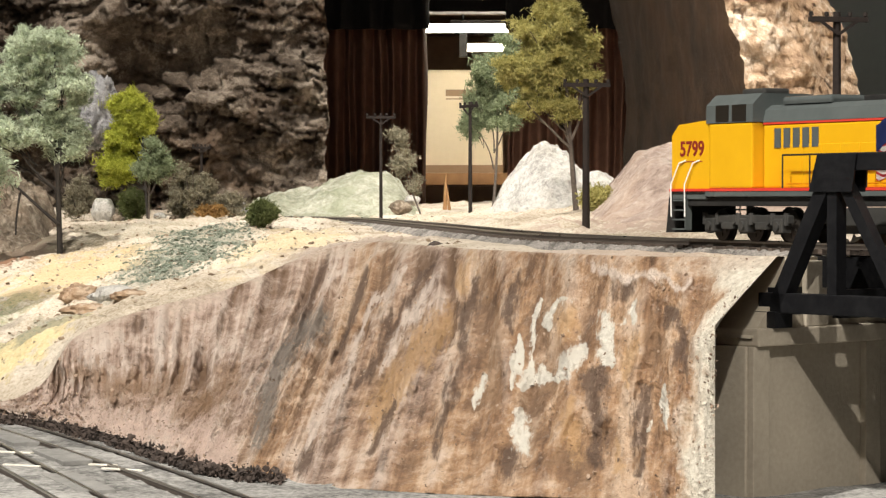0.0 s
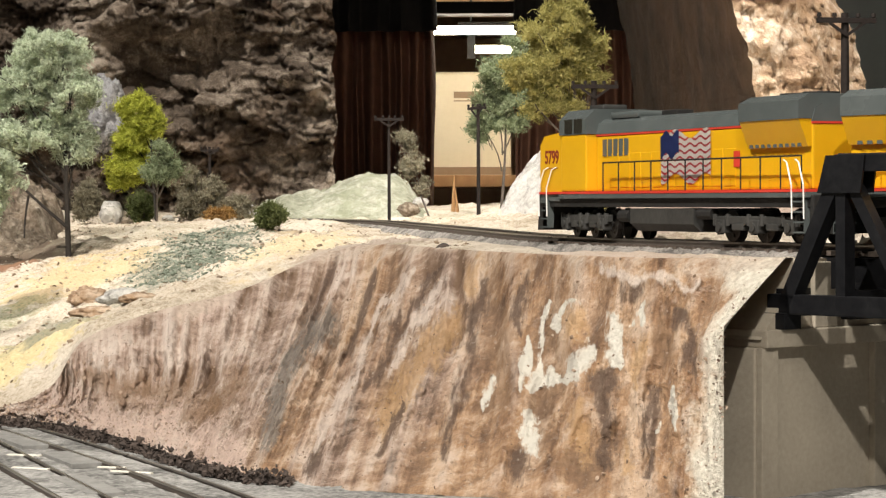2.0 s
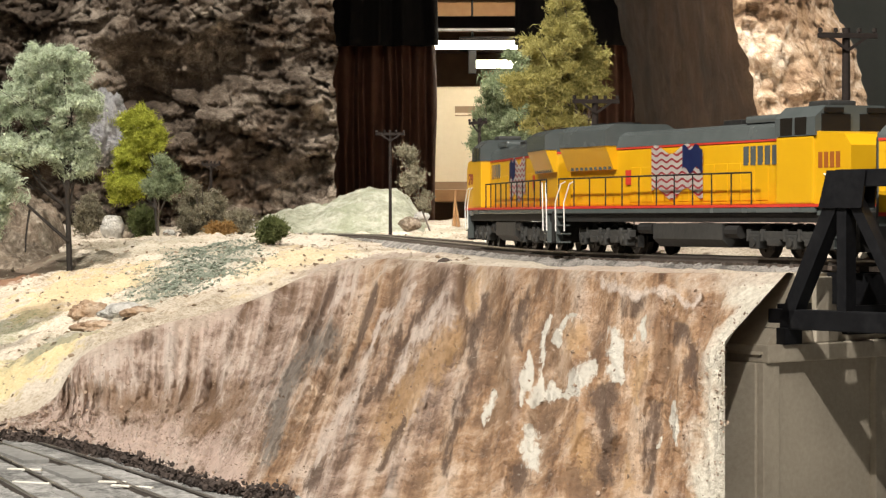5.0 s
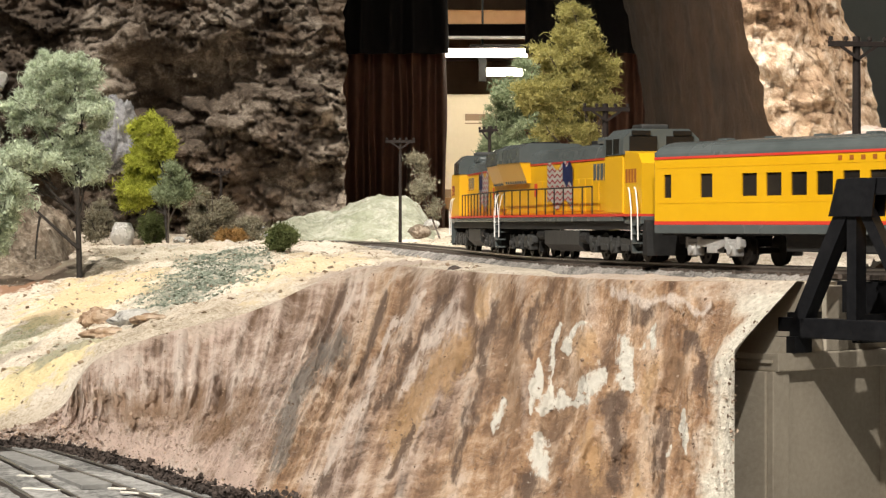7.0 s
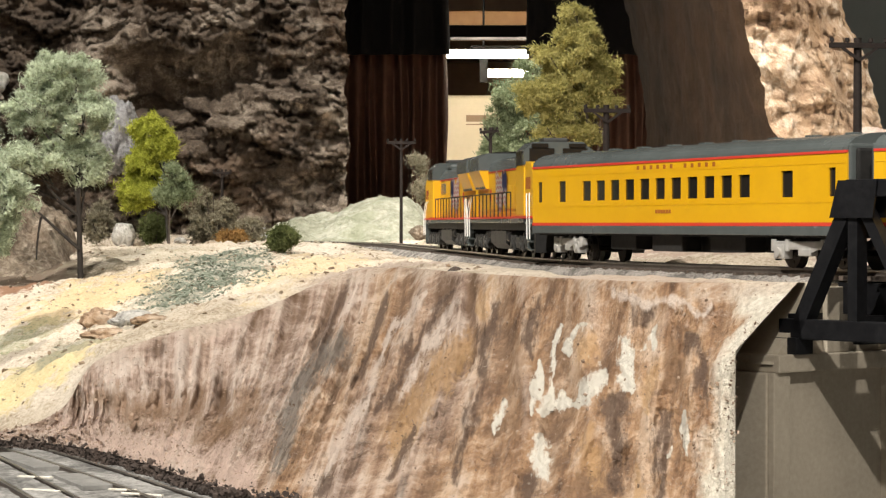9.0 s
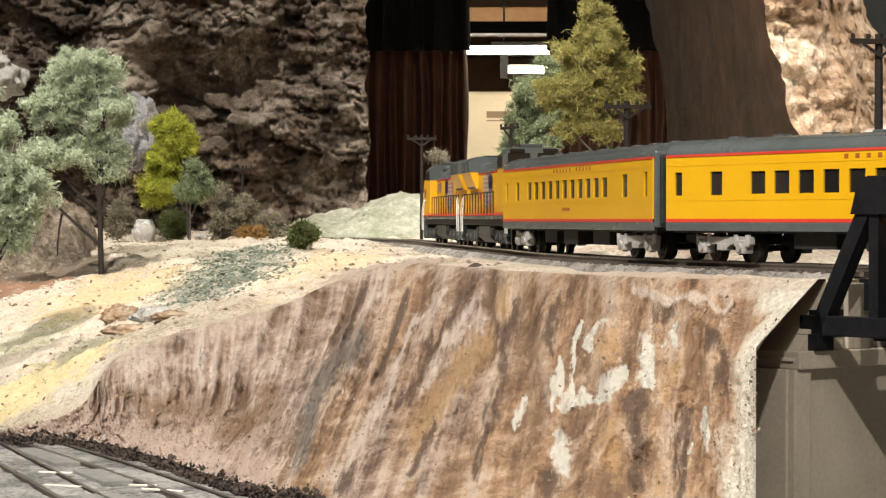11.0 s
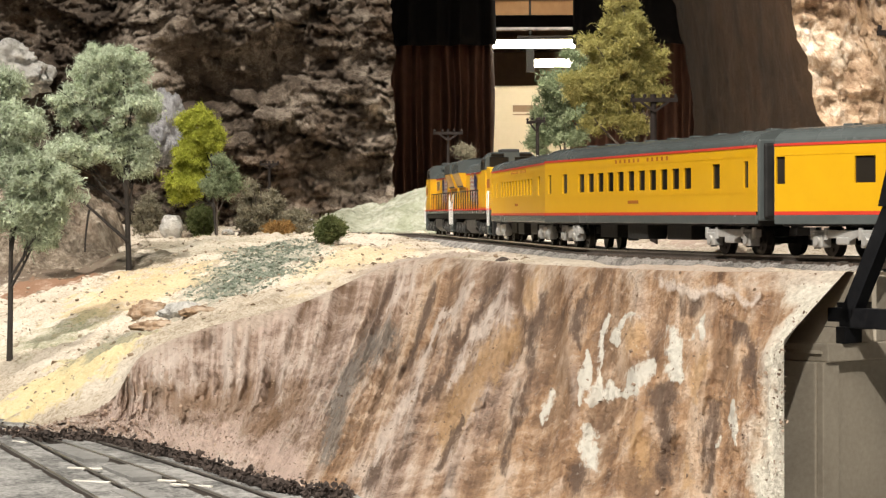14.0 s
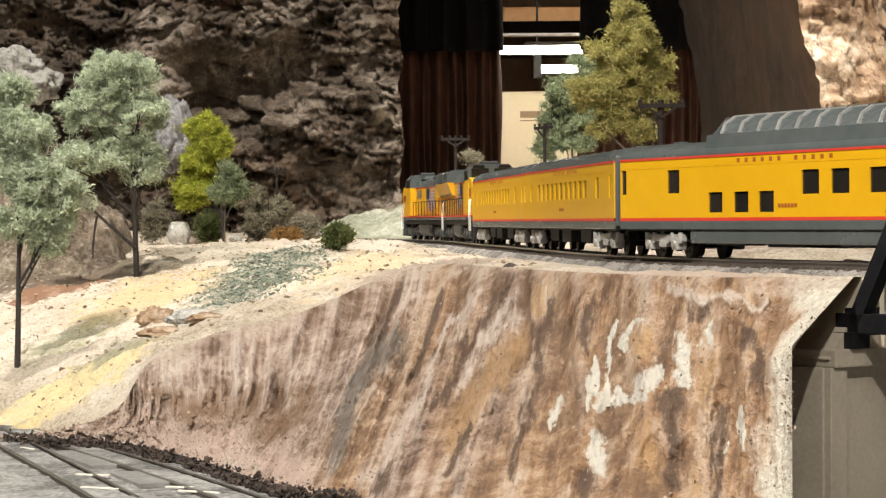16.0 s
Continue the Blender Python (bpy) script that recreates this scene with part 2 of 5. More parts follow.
def ground_material():
    m, nt, b = nodes_of("sandy_ground")
    ob = add(nt, "ShaderNodeTexCoord").outputs["Object"]
    fine, mid, big = grain(nt, ob, 480, 6.0, 0.75), grain(nt, ob, 60, 5.0, 0.6), grain(nt, ob, 14, 4.0)
    base = ramp(nt, maths(nt, "ADD", maths(nt, "MULTIPLY", fine, 0.55), maths(nt, "MULTIPLY", big, 0.45)),
                [(0.38, (0.27, 0.21, 0.145)), (0.47, (0.50, 0.42, 0.32)), (0.58, (0.68, 0.60, 0.50))])
    warp = mid
    for x, y, rx, ry, c, k in GROUND_PATCHES:
        base = blend(nt, maths(nt, "MULTIPLY", spot_mask(nt, ob, warp, x, y, rx, ry), k), base, c)
    tufts = ramp(nt, grain(nt, ob, 330, 5.0, 0.8), [(0.40, (1, 1, 1)), (0.47, (0, 0, 0))])
    for x, y, rx, ry, c, k in TURF_PATCHES:
        k2 = maths(nt, "MULTIPLY", spot_mask(nt, ob, warp, x, y, rx, ry, None, 0.6), maths(nt, "MULTIPLY", maths(nt, "ADD", tufts, 0.55, True), k))
        base = blend(nt, k2, base, c)
    specks = ramp(nt, grain(nt, ob, 240, 3.0, 0.8), [(0.31, (1, 1, 1)), (0.36, (0, 0, 0))])
    base = blend(nt, maths(nt, "MULTIPLY", specks, 0.6), base, (0.20, 0.15, 0.10))
    nt.links.new(base, b.inputs["Base Color"])
    b.inputs["Roughness"].default_value = 0.95
    b.inputs["Specular IOR Level"].default_value = 0.15
    relief(nt, b, maths(nt, "ADD", fine, maths(nt, "MULTIPLY", mid, 1.5)), 0.0015)
    return m


GROUND_PATCHES = [
    (-0.225, 1.275, 0.045, 0.045, (0.80, 0.64, 0.28), 0.55), (-0.235, 1.62, 0.05, 0.14, (0.62, 0.45, 0.22), 0.6),
    # second patch of this row: brown soil darkened with painted tree-crown shade
    (-0.085, 1.55, 0.035, 0.24, (0.66, 0.52, 0.30), 0.5), (-0.325, 1.85, 0.065, 0.11, (0.12, 0.085, 0.06), 0.92),
    (-0.325, 1.76, 0.035, 0.03, (0.30, 0.16, 0.095), 0.75),
    (-0.03, 1.33, 0.05, 0.06, (0.36, 0.28, 0.24), 0.6), (0.07, 0.98, 0.11, 0.07, (0.44, 0.34, 0.28), 0.65),
    (0.24, 1.45, 0.14, 0.30, (0.42, 0.31, 0.25), 0.8), (-0.20, 1.30, 0.02, 0.03, (0.33, 0.30, 0.22), 0.6),
]
TURF_PATCHES = [
    (-0.160, 1.63, 0.034, 0.24, (0.17, 0.19, 0.15), 1.0), (-0.150, 1.48, 0.020, 0.12, (0.17, 0.19, 0.15), 0.9), (-0.265, 1.48, 0.03, 0.05, (0.20, 0.22, 0.12), 0.9),
    (-0.205, 1.33, 0.025, 0.05, (0.20, 0.21, 0.15), 0.85), (-0.06, 2.05, 0.10, 0.10, (0.33, 0.33, 0.22), 0.5), (-0.24, 1.90, 0.05, 0.10, (0.30, 0.28, 0.20), 0.6),
]


def crag_material(name, dark, mid, light, tint, scale=9.0, coarse_mix=0.5):
    m, nt, b = nodes_of(name)
    ob = add(nt, "ShaderNodeTexCoord").outputs["Object"]
    big, midn, fine = grain(nt, ob, scale, 5.0, 0.6), grain(nt, ob, scale * 5, 6.0, 0.65), grain(nt, ob, 300, 5.0, 0.7)
    s = maths(nt, "ADD", maths(nt, "MULTIPLY", big, 0.45), maths(nt, "ADD", maths(nt, "MULTIPLY", midn, 0.35), maths(nt, "MULTIPLY", fine, 0.2)))
    base = ramp(nt, s, [(0.40, dark), (0.50, mid), (0.60, light)])
    base = blend(nt, maths(nt, "MULTIPLY", ramp(nt, grain(nt, ob, scale * 0.8, 3.0), [(0.5, (0, 0, 0)), (0.62, (1, 1, 1))]), coarse_mix), base, tint)
    nt.links.new(base, b.inputs["Base Color"])
    b.inputs["Roughness"].default_value = 0.75
    b.inputs["Specular IOR Level"].default_value = 0.35
    relief(nt, b, maths(nt, "ADD", maths(nt, "MULTIPLY", midn, 2.0), fine), 0.003)
    return m


def flag_material():
    """Waving red and white stripes for a painted flag."""
    m, nt, b = nodes_of("flag_paint")
    ob = add(nt, "ShaderNodeTexCoord").outputs["Object"]
    sep = nt.nodes.new("ShaderNodeSeparateXYZ")
    nt.links.new(ob, sep.inputs[0])
    wave = maths(nt, "MULTIPLY", maths(nt, "SINE", maths(nt, "MULTIPLY", sep.outputs[0], 700.0)), 0.0006)
    z = maths(nt, "ADD", sep.outputs[2], wave)
    st = maths(nt, "SINE", maths(nt, "MULTIPLY", z, 2 * math.pi / 0.0026))
    col = ramp(nt, st, [(0.45, (0.62, 0.60, 0.56)), (0.55, (0.42, 0.04, 0.05))])
    nt.links.new(col, b.inputs["Base Color"])
    b.inputs["Roughness"].default_value = 0.4
    return m


def glow(name, colour, strength):
    m, nt, b = nodes_of(name)
    b.inputs["Base Color"].default_value = (*colour, 1)
    b.inputs["Emission Color"].default_value = (*colour, 1)
    b.inputs["Emission Strength"].default_value = strength
    return m


def glassy(name, colour, rough=0.05, alpha=1.0):
    m, nt, b = nodes_of(name)
    b.inputs["Base Color"].default_value = (*colour, 1)
    b.inputs["Roughness"].default_value = rough
    b.inputs["Transmission Weight"].default_value = alpha
    return m


M_YELLOW = surface("armour_yellow_paint", (0.60, 0.318, 0.005), (0.66, 0.362, 0.007), 90, 12, 0.40, bump=0.00003)
M_GREY = surface("harbour_grey_paint", (0.066, 0.076, 0.074), (0.098, 0.108, 0.105), 120, 20, 0.24, bump=0.00004)
M_RED = surface("red_stripe_paint", (0.50, 0.035, 0.02), (0.58, 0.05, 0.03), 100, 20, 0.45, bump=0)
M_DARK = surface("dark_underframe", (0.010, 0.010, 0.010), (0.028, 0.026, 0.024), 300, 60, 0.6, bump=0.0002, spec=0.25)
M_SIDEFRAME = surface("weathered_grey_bogie", (0.022, 0.022, 0.021), (0.050, 0.048, 0.044), 300, 60, 0.5, bump=0.0002)
M_SILVER = surface("silver_bogie_paint", (0.35, 0.34, 0.32), (0.52, 0.50, 0.47), 300, 60, 0.38, 0.4, bump=0.0002)
M_STEEL = surface("wheel_steel", (0.035, 0.03, 0.027), (0.08, 0.07, 0.06), 300, 60, 0.4, 0.6, bump=0)
M_WHITE = surface("white_rail_paint", (0.75, 0.73, 0.68), (0.82, 0.80, 0.76), 200, 30, 0.45, bump=0)
M_WINDOW = surface("dark_window_glass", (0.010, 0.009, 0.008), (0.030, 0.024, 0.018), 30, 12, 0.12, bump=0, spec=0.4)
M_FLAG = flag_material()
M_BLUE = surface("flag_blue_paint", (0.015, 0.025, 0.10), (0.03, 0.045, 0.15), 300, 60, 0.45, bump=0)
M_LETTER = surface("brown_lettering_paint", (0.26, 0.07, 0.012), (0.33, 0.10, 0.016), 300, 60, 0.5, bump=0)
M_DOME = glassy("dome_glass", (0.30, 0.33, 0.33), 0.03, 0.7)
M_RAIL = surface("weathered_rail_steel", (0.05, 0.04, 0.033), (0.11, 0.09, 0.075), 500, 60, 0.5, 0.5, bump=0.0001)
M_RAILTOP = surface("polished_rail_steel", (0.30, 0.27, 0.24), (0.42, 0.39, 0.35), 500, 60, 0.3, 0.9, bump=0)
M_TIE = surface("weathered_sleeper", (0.06, 0.045, 0.035), (0.13, 0.10, 0.08), 700, 90, 0.9, bump=0.0003, per_piece=0.4)
M_BALLAST = surface("grey_ballast", (0.10, 0.09, 0.08), (0.38, 0.345, 0.31), 900, 45, 0.95, bump=0.0018, spread=0.16)
M_CINDER = surface("grey_cinder_bed", (0.09, 0.088, 0.082), (0.40, 0.385, 0.36), 420, 40, 0.9, bump=0.0012, spread=0.2)
M_COAL = surface("dark_rubble", (0.020, 0.016, 0.014), (0.10, 0.072, 0.058), 400, 60, 0.85, bump=0.0006)
M_BLACK = surface("black_bridge_paint", (0.004, 0.004, 0.005), (0.012, 0.012, 0.013), 400, 50, 0.45, bump=0.0001, spec=0.2)
M_CONCRETE = surface("beige_concrete", (0.31, 0.265, 0.205), (0.42, 0.365, 0.285), 500, 30, 0.8, bump=0.0002)
M_PLASTER = surface("white_plaster", (0.62, 0.58, 0.50), (0.76, 0.72, 0.64), 260, 40, 0.9, bump=0.0012)
M_POLE = surface("dark_pole_wood", (0.012, 0.009, 0.008), (0.032, 0.023, 0.019), 500, 60, 0.75, bump=0.0002, spec=0.2)
M_TRUNK = surface("grey_brown_bark", (0.07, 0.055, 0.045), (0.17, 0.135, 0.11), 600, 60, 0.9, bump=0.0005)
M_TRUNKDARK = surface("dark_bark", (0.02, 0.017, 0.014), (0.055, 0.045, 0.038), 600, 60, 0.9, bump=0.0005)
M_CURTAIN = surface("dark_brown_curtain", (0.13, 0.058, 0.036), (0.22, 0.105, 0.065), 90, 8, 0.7, bump=0.0003)
M_VALANCE = surface("black_valance_cloth", (0.008, 0.006, 0.006), (0.016, 0.013, 0.012), 150, 10, 0.9, bump=0.0003)
M_ROOM = surface("room_paint", (0.30, 0.34, 0.34), (0.36, 0.40, 0.40), 60, 3, 0.9, bump=0)
M_CEIL = surface("dark_ceiling", (0.05, 0.04, 0.035), (0.08, 0.07, 0.06), 60, 3, 0.95, bump=0)
M_CARTON = surface("cream_cardboard", (0.76, 0.65, 0.47), (0.82, 0.71, 0.53), 120, 9, 0.7, bump=0.0001)
M_CARTONINK = surface("carton_print", (0.30, 0.20, 0.12), (0.35, 0.24, 0.15), 120, 9, 0.7, bump=0)
M_WOOD = surface("varnished_plywood", (0.30, 0.15, 0.06), (0.46, 0.26, 0.12), 40, 8, 0.5, bump=0.0002)
M_TUBE = glow("lit_tube", (1.0, 0.90, 0.72), 48.0)
M_TUBE_FAR = glow("dim_tube", (1.0, 0.88, 0.68), 14.0)
M_BANK = bank_material()
M_GROUND = ground_material()
M_CRAG = crag_material("brown_crag", (0.042, 0.029, 0.020), (0.135, 0.100, 0.072), (0.43, 0.355, 0.28), (0.20, 0.115, 0.06), 9.0, 0.35)
M_TANCRAG = crag_material("tan_crag", (0.18, 0.105, 0.06), (0.40, 0.27, 0.17), (0.66, 0.54, 0.42), (0.40, 0.24, 0.125), 16.0)
# brown plaster darkened in its colour, standing in for shade inside the portal
M_FLANK = crag_material("shaded_tunnel_plaster", (0.026, 0.014, 0.007), (0.050, 0.027, 0.013), (0.085, 0.050, 0.026), (0.075, 0.036, 0.015), 7.0)
M_PALEROCK = crag_material("pale_rock", (0.42, 0.39, 0.35), (0.66, 0.63, 0.58), (0.80, 0.77, 0.72), (0.52, 0.47, 0.38), 30.0, 0.3)
M_GREYROCK = crag_material("grey_boulder_rock", (0.30, 0.29, 0.29), (0.44, 0.43, 0.44), (0.60, 0.59, 0.59), (0.40, 0.37, 0.35), 30.0, 0.3)
M_TANROCK = crag_material("tan_rock", (0.085, 0.062, 0.043), (0.22, 0.17, 0.12), (0.46, 0.385, 0.30), (0.27, 0.17, 0.11), 40.0, 0.2)
M_SOIL = crag_material("pinkish_soil", (0.25, 0.18, 0.145), (0.42, 0.32, 0.265), (0.58, 0.48, 0.41), (0.45, 0.31, 0.22), 24.0, 0.4)
M_MOSSMOUND = crag_material("mossy_mound", (0.22, 0.22, 0.15), (0.36, 0.36, 0.27), (0.54, 0.53, 0.43), (0.27, 0.29, 0.18), 26.0, 0.6)


def leafy(name, c1, c2):
    m, nt, b = nodes_of(name)
    rnd = nt.nodes.new("ShaderNodeNewGeometry").outputs["Random Per Island"]
    ob = add(nt, "ShaderNodeTexCoord").outputs["Object"]
    s = maths(nt, "ADD", maths(nt, "MULTIPLY", rnd, 0.35), maths(nt, "MULTIPLY", grain(nt, ob, 80, 4.0), 0.65))
    col = ramp(nt, s, [(0.25, c1), (0.72, c2)])
    nt.links.new(col, b.inputs["Base Color"])
    b.inputs["Roughness"].default_value = 0.9
    b.inputs["Specular IOR Level"].default_value = 0.1
    tr, mix = nt.nodes.new("ShaderNodeBsdfTranslucent"), nt.nodes.new("ShaderNodeMixShader")
    nt.links.new(col, tr.inputs[0])
    mix.inputs[0].default_value = 0.45
    nt.links.new(b.outputs[0], mix.inputs[1])
    nt.links.new(tr.outputs[0], mix.inputs[2])
    nt.links.new(mix.outputs[0], nt.nodes["Material Output"].inputs[0])
    return m


L_SAGE = leafy("sage_foam_leaves", (0.27, 0.31, 0.20), (0.74, 0.80, 0.62))
L_LIME = leafy("lime_foam_leaves", (0.24, 0.26, 0.03), (0.62, 0.64, 0.12))
L_OLIVE = leafy("olive_foam_leaves", (0.23, 0.21, 0.06), (0.62, 0.56, 0.23))
L_TEAL = leafy("blue_green_leaves", (0.11, 0.14, 0.07), (0.42, 0.47, 0.29))
L_BUSH = leafy("dark_green_leaves", (0.05, 0.065, 0.02), (0.2, 0.22, 0.09))
L_DRY = leafy("dry_grey_twigs", (0.17, 0.15, 0.1), (0.42, 0.38, 0.28))
L_RUST = leafy("rust_orange_leaves", (0.20, 0.10, 0.03), (0.50, 0.32, 0.13))


# ---- mesh helpers ----
def part(name, bm, material, parent=None, label=""):
    me = bpy.data.meshes.new(name)
    bm.to_mesh(me)
    bm.free()
    me.materials.append(material)
    ob = new(name, me)
    if parent:
        ob.parent = parent
    if label:
        ob["label"] = label
    return ob


def thing(name, m, label, category, group="", kind=""):
    ob = new(name)
    ob.matrix_world = m
    ob.empty_display_size = 0.01
    return tagged(ob, label, category, group, kind)


def box(bm, x0, x1, y0, y1, z0, z1, bevel=0.0):
    r = bmesh.ops.create_cube(bm, size=1.0)
    vs = r["verts"]
    bmesh.ops.scale(bm, vec=(x1 - x0, y1 - y0, z1 - z0), verts=vs)
    bmesh.ops.translate(bm, vec=((x0 + x1) / 2, (y0 + y1) / 2, (z0 + z1) / 2), verts=vs)
    if bevel:
        es = list({e for v in vs for e in v.link_edges})
        bmesh.ops.bevel(bm, geom=es, offset=bevel, segments=2, affect="EDGES", profile=0.6)
    return bm


def boxes(*rows, bevel=0.0):
    bm = bmesh.new()
    for r in rows:
        box(bm, *r, bevel=bevel)
    return bm


def rod(bm, a, b, r0, r1=None, n=8):
    a, b = Vector(a), Vector(b)
    r1 = r0 if r1 is None else r1
    m = Matrix.Translation((a + b) / 2) @ (b - a).to_track_quat("Z", "Y").to_matrix().to_4x4()
    bmesh.ops.create_cone(bm, cap_ends=True, segments=n, radius1=r0, radius2=r1, depth=(b - a).length, matrix=m)
    return bm


def beam(bm, a, b, w, h):
    """A square bar from a to b, w wide across and h high."""
    a, b = Vector(a), Vector(b)
    m = Matrix.Translation((a + b) / 2) @ (b - a).to_track_quat("X", "Z").to_matrix().to_4x4() @ Matrix.Diagonal(((b - a).length, w, h, 1))
    bmesh.ops.create_cube(bm, size=1.0, matrix=m)
    return bm


def profile(rows, x0, x1, seg_bevel=0.0):
    """A prism along x with the outline rows of (y, z)."""
    bm = bmesh.new()
    f = bm.faces.new([bm.verts.new((x0, y, z)) for y, z in rows])
    r = bmesh.ops.extrude_face_region(bm, geom=[f])
    bmesh.ops.translate(bm, vec=(x1 - x0, 0, 0), verts=[v for v in r["geom"] if isinstance(v, bmesh.types.BMVert)])
    bmesh.ops.recalc_face_normals(bm, faces=bm.faces)
    return bm


def side_shape(rows, y0, y1):
    """A prism across y with the outline rows of (x, z)."""
    bm = bmesh.new()
    f = bm.faces.new([bm.verts.new((x, y0, z)) for x, z in rows])
    r = bmesh.ops.extrude_face_region(bm, geom=[f])
    bmesh.ops.translate(bm, vec=(0, y1 - y0, 0), verts=[v for v in r["geom"] if isinstance(v, bmesh.types.BMVert)])
    bmesh.ops.recalc_face_normals(bm, faces=bm.faces)
    return bm


def sheet(nu, nv, fn, smooth=True):
    """A grid surface: fn(u, v) with u, v in 0..1 gives the place; u and v in metres go to the UV map if fn returns them too."""
    pts, uvs = [], []
    for j in range(nv + 1):
        for i in range(nu + 1):
            r = fn(i / nu, j / nv)
            pts.append(r[0] if isinstance(r, tuple) and len(r) == 2 else r)
            uvs.append(r[1] if isinstance(r, tuple) and len(r) == 2 else (i / nu, j / nv))
    faces = [(j * (nu + 1) + i, j * (nu + 1) + i + 1, (j + 1) * (nu + 1) + i + 1, (j + 1) * (nu + 1) + i) for j in range(nv) for i in range(nu)]
    return pts, faces, uvs


def sheet_object(name, material, nu, nv, fn):
    pts, faces, uvs = sheet(nu, nv, fn)
    me = bpy.data.meshes.new(name)
    me.from_pydata([tuple(p) for p in pts], [], faces)
    lay = me.uv_layers.new(name="UVMap")
    idx = np.empty(len(me.loops), dtype=np.int32)
    me.loops.foreach_get("vertex_index", idx)
    lay.data.foreach_set("uv", np.array(uvs, dtype=np.float32)[idx].ravel())
    me.shade_smooth()
    me.materials.append(material)
    return new(name, me)


def spline(pts, u):
    """A smooth curve through a few places, u in 0..1."""
    n = len(pts) - 1
    i = min(int(u * n), n - 1)
    t = u * n - i
    p = [Vector(pts[max(0, min(n, i + k))]) for k in (-1, 0, 1, 2)]
    return 0.5 * ((2 * p[1]) + (p[2] - p[0]) * t + (2 * p[0] - 5 * p[1] + 4 * p[2] - p[3]) * t * t + (3 * p[1] - p[0] - 3 * p[2] + p[3]) * t ** 3)


def fbm(x, y, z, octaves=4):
    return noise.fractal(Vector((x, y, z)), 0.9, 2.1, octaves)


def ridged(x, y, z, octaves=4):
    return noise.ridged_multi_fractal(Vector((x, y, z)), 0.9, 2.1, octaves, 1.0, 2.0)


# ---- the line of the upper track: heading (degrees left of straight away) along its length ----
HEADINGS = [(-1.9, -85), (-1.0, -66), (-0.60, -60.97), (-0.167, -28.06), (0.20, -5.11), (0.567, -6.91), (0.933, -5.36), (1.22, -21.63), (1.34, -21.58), (1.50, -45), (1.75, -75), (2.1, -95)]


def lay_line():
    s = np.linspace(-1.9, 2.1, 1601)
    h = np.interp(s, [a for a, b in HEADINGS], [b for a, b in HEADINGS])
    k = np.ones(81) / 81
    h = np.radians(np.convolve(np.pad(h, 40, mode="edge"), k, "valid"))
    ds = s[1] - s[0]
    x, y = np.cumsum(np.sin(h)) * ds, np.cumsum(np.cos(h)) * ds
    i = int(np.argmin(abs(s)))
    return s, x - x[i] + 0.0872, y - y[i] + 1.0568, h


LINE = lay_line()


def on_line(s, side=0.0, z=0.0):
    """Place at length s on the line, side metres to the left of travel."""
    x, y, h = (float(np.interp(s, LINE[0], LINE[k])) for k in (1, 2, 3))
    return Vector((x - math.cos(h) * side, y + math.sin(h) * side, z))


# ---- relief of the ground ----
CREST = [(-0.2715, 1.2400, -0.1005), (-0.2150, 1.2000, -0.0860), (-0.1881, 1.1900, -0.0740), (-0.1742, 1.2100, -0.0522), (-0.1384, 1.2200, -0.0385), (-0.0979, 1.2500, -0.0287), (-0.0569, 1.3200, -0.0112), (-0.0252, 1.2800, -0.0064), (0.0124, 1.1500, -0.0065), (0.0506, 1.0000, -0.0057), (0.0883, 0.9050, -0.0051), (0.1278, 0.8680, -0.0042)]
FOOT = [(-0.2656, 1.2000, -0.0896), (-0.2187, 1.1600, -0.0869), (-0.1855, 1.1400, -0.0870), (-0.1544, 1.0900, -0.0862), (-0.1241, 1.0300, -0.0868), (-0.0959, 0.9650, -0.0875), (-0.0728, 0.9300, -0.0894), (-0.0478, 0.9100, -0.0916), (-0.0133, 0.8850, -0.0907), (0.0276, 0.8650, -0.0903), (0.0736, 0.8350, -0.0875), (0.0996, 0.8200, -0.0866)]
HEIGHTS = [
    (-0.2493, 1.2600, -0.0832), (-0.2869, 1.4500, -0.0660), (-0.2978, 1.6200, -0.0453), (-0.2230, 1.5000, -0.0407), (-0.2646, 1.7800, -0.0231), (-0.3661, 1.8500, -0.0281),
    (-0.1702, 1.5000, -0.0266), (-0.2133, 1.8800, -0.0059), (-0.1566, 2.0000, 0.0001), (-0.0966, 1.4500, -0.0184), (-0.3689, 2.3000, -0.0013), (-0.5256, 2.4000, 0.0035), (-0.2251, 2.5000, 0.0041),
    (0.0, 1.6, -0.006), (-0.03, 1.85, -0.006), (0.05, 1.3, -0.006), (0.09, 1.1, -0.006), (0.16, 0.96, -0.006), (-0.10, 2.2, -0.006), (-0.2, 2.35, -0.004),
    (0.16, 1.5, 0.002), (0.20, 1.25, 0.004), (0.30, 1.2, 0.016), (0.30, 1.9, 0.03), (0.05, 2.3, 0.004), (0.6, 2.4, 0.05), (0.0, 3.0, 0.004), (-0.6, 2.6, -0.01), (0.6, 1.3, 0.02),
]


def fit_relief():
    pts = np.array(CREST + HEIGHTS)
    n = len(pts)
    d = np.linalg.norm(pts[:, None, :2] - pts[None, :, :2], axis=2)
    k = np.where(d > 0, d * d * np.log(d + 1e-9), 0.0) + np.eye(n) * 2e-4
    q = np.c_[np.ones(n), pts[:, :2]]
    a = np.block([[k, q], [q.T, np.zeros((3, 3))]])
    w = np.linalg.solve(a, np.r_[pts[:, 2], 0, 0, 0])
    return pts[:, :2], w


RELIEF = fit_relief()


def ground_z(x, y):
    p, w = RELIEF
    d = np.hypot(p[:, 0] - x, p[:, 1] - y) + 1e-9
    return float((w[:-3] * d * d * np.log(d)).sum() + w[-3] + w[-2] * x + w[-1] * y)


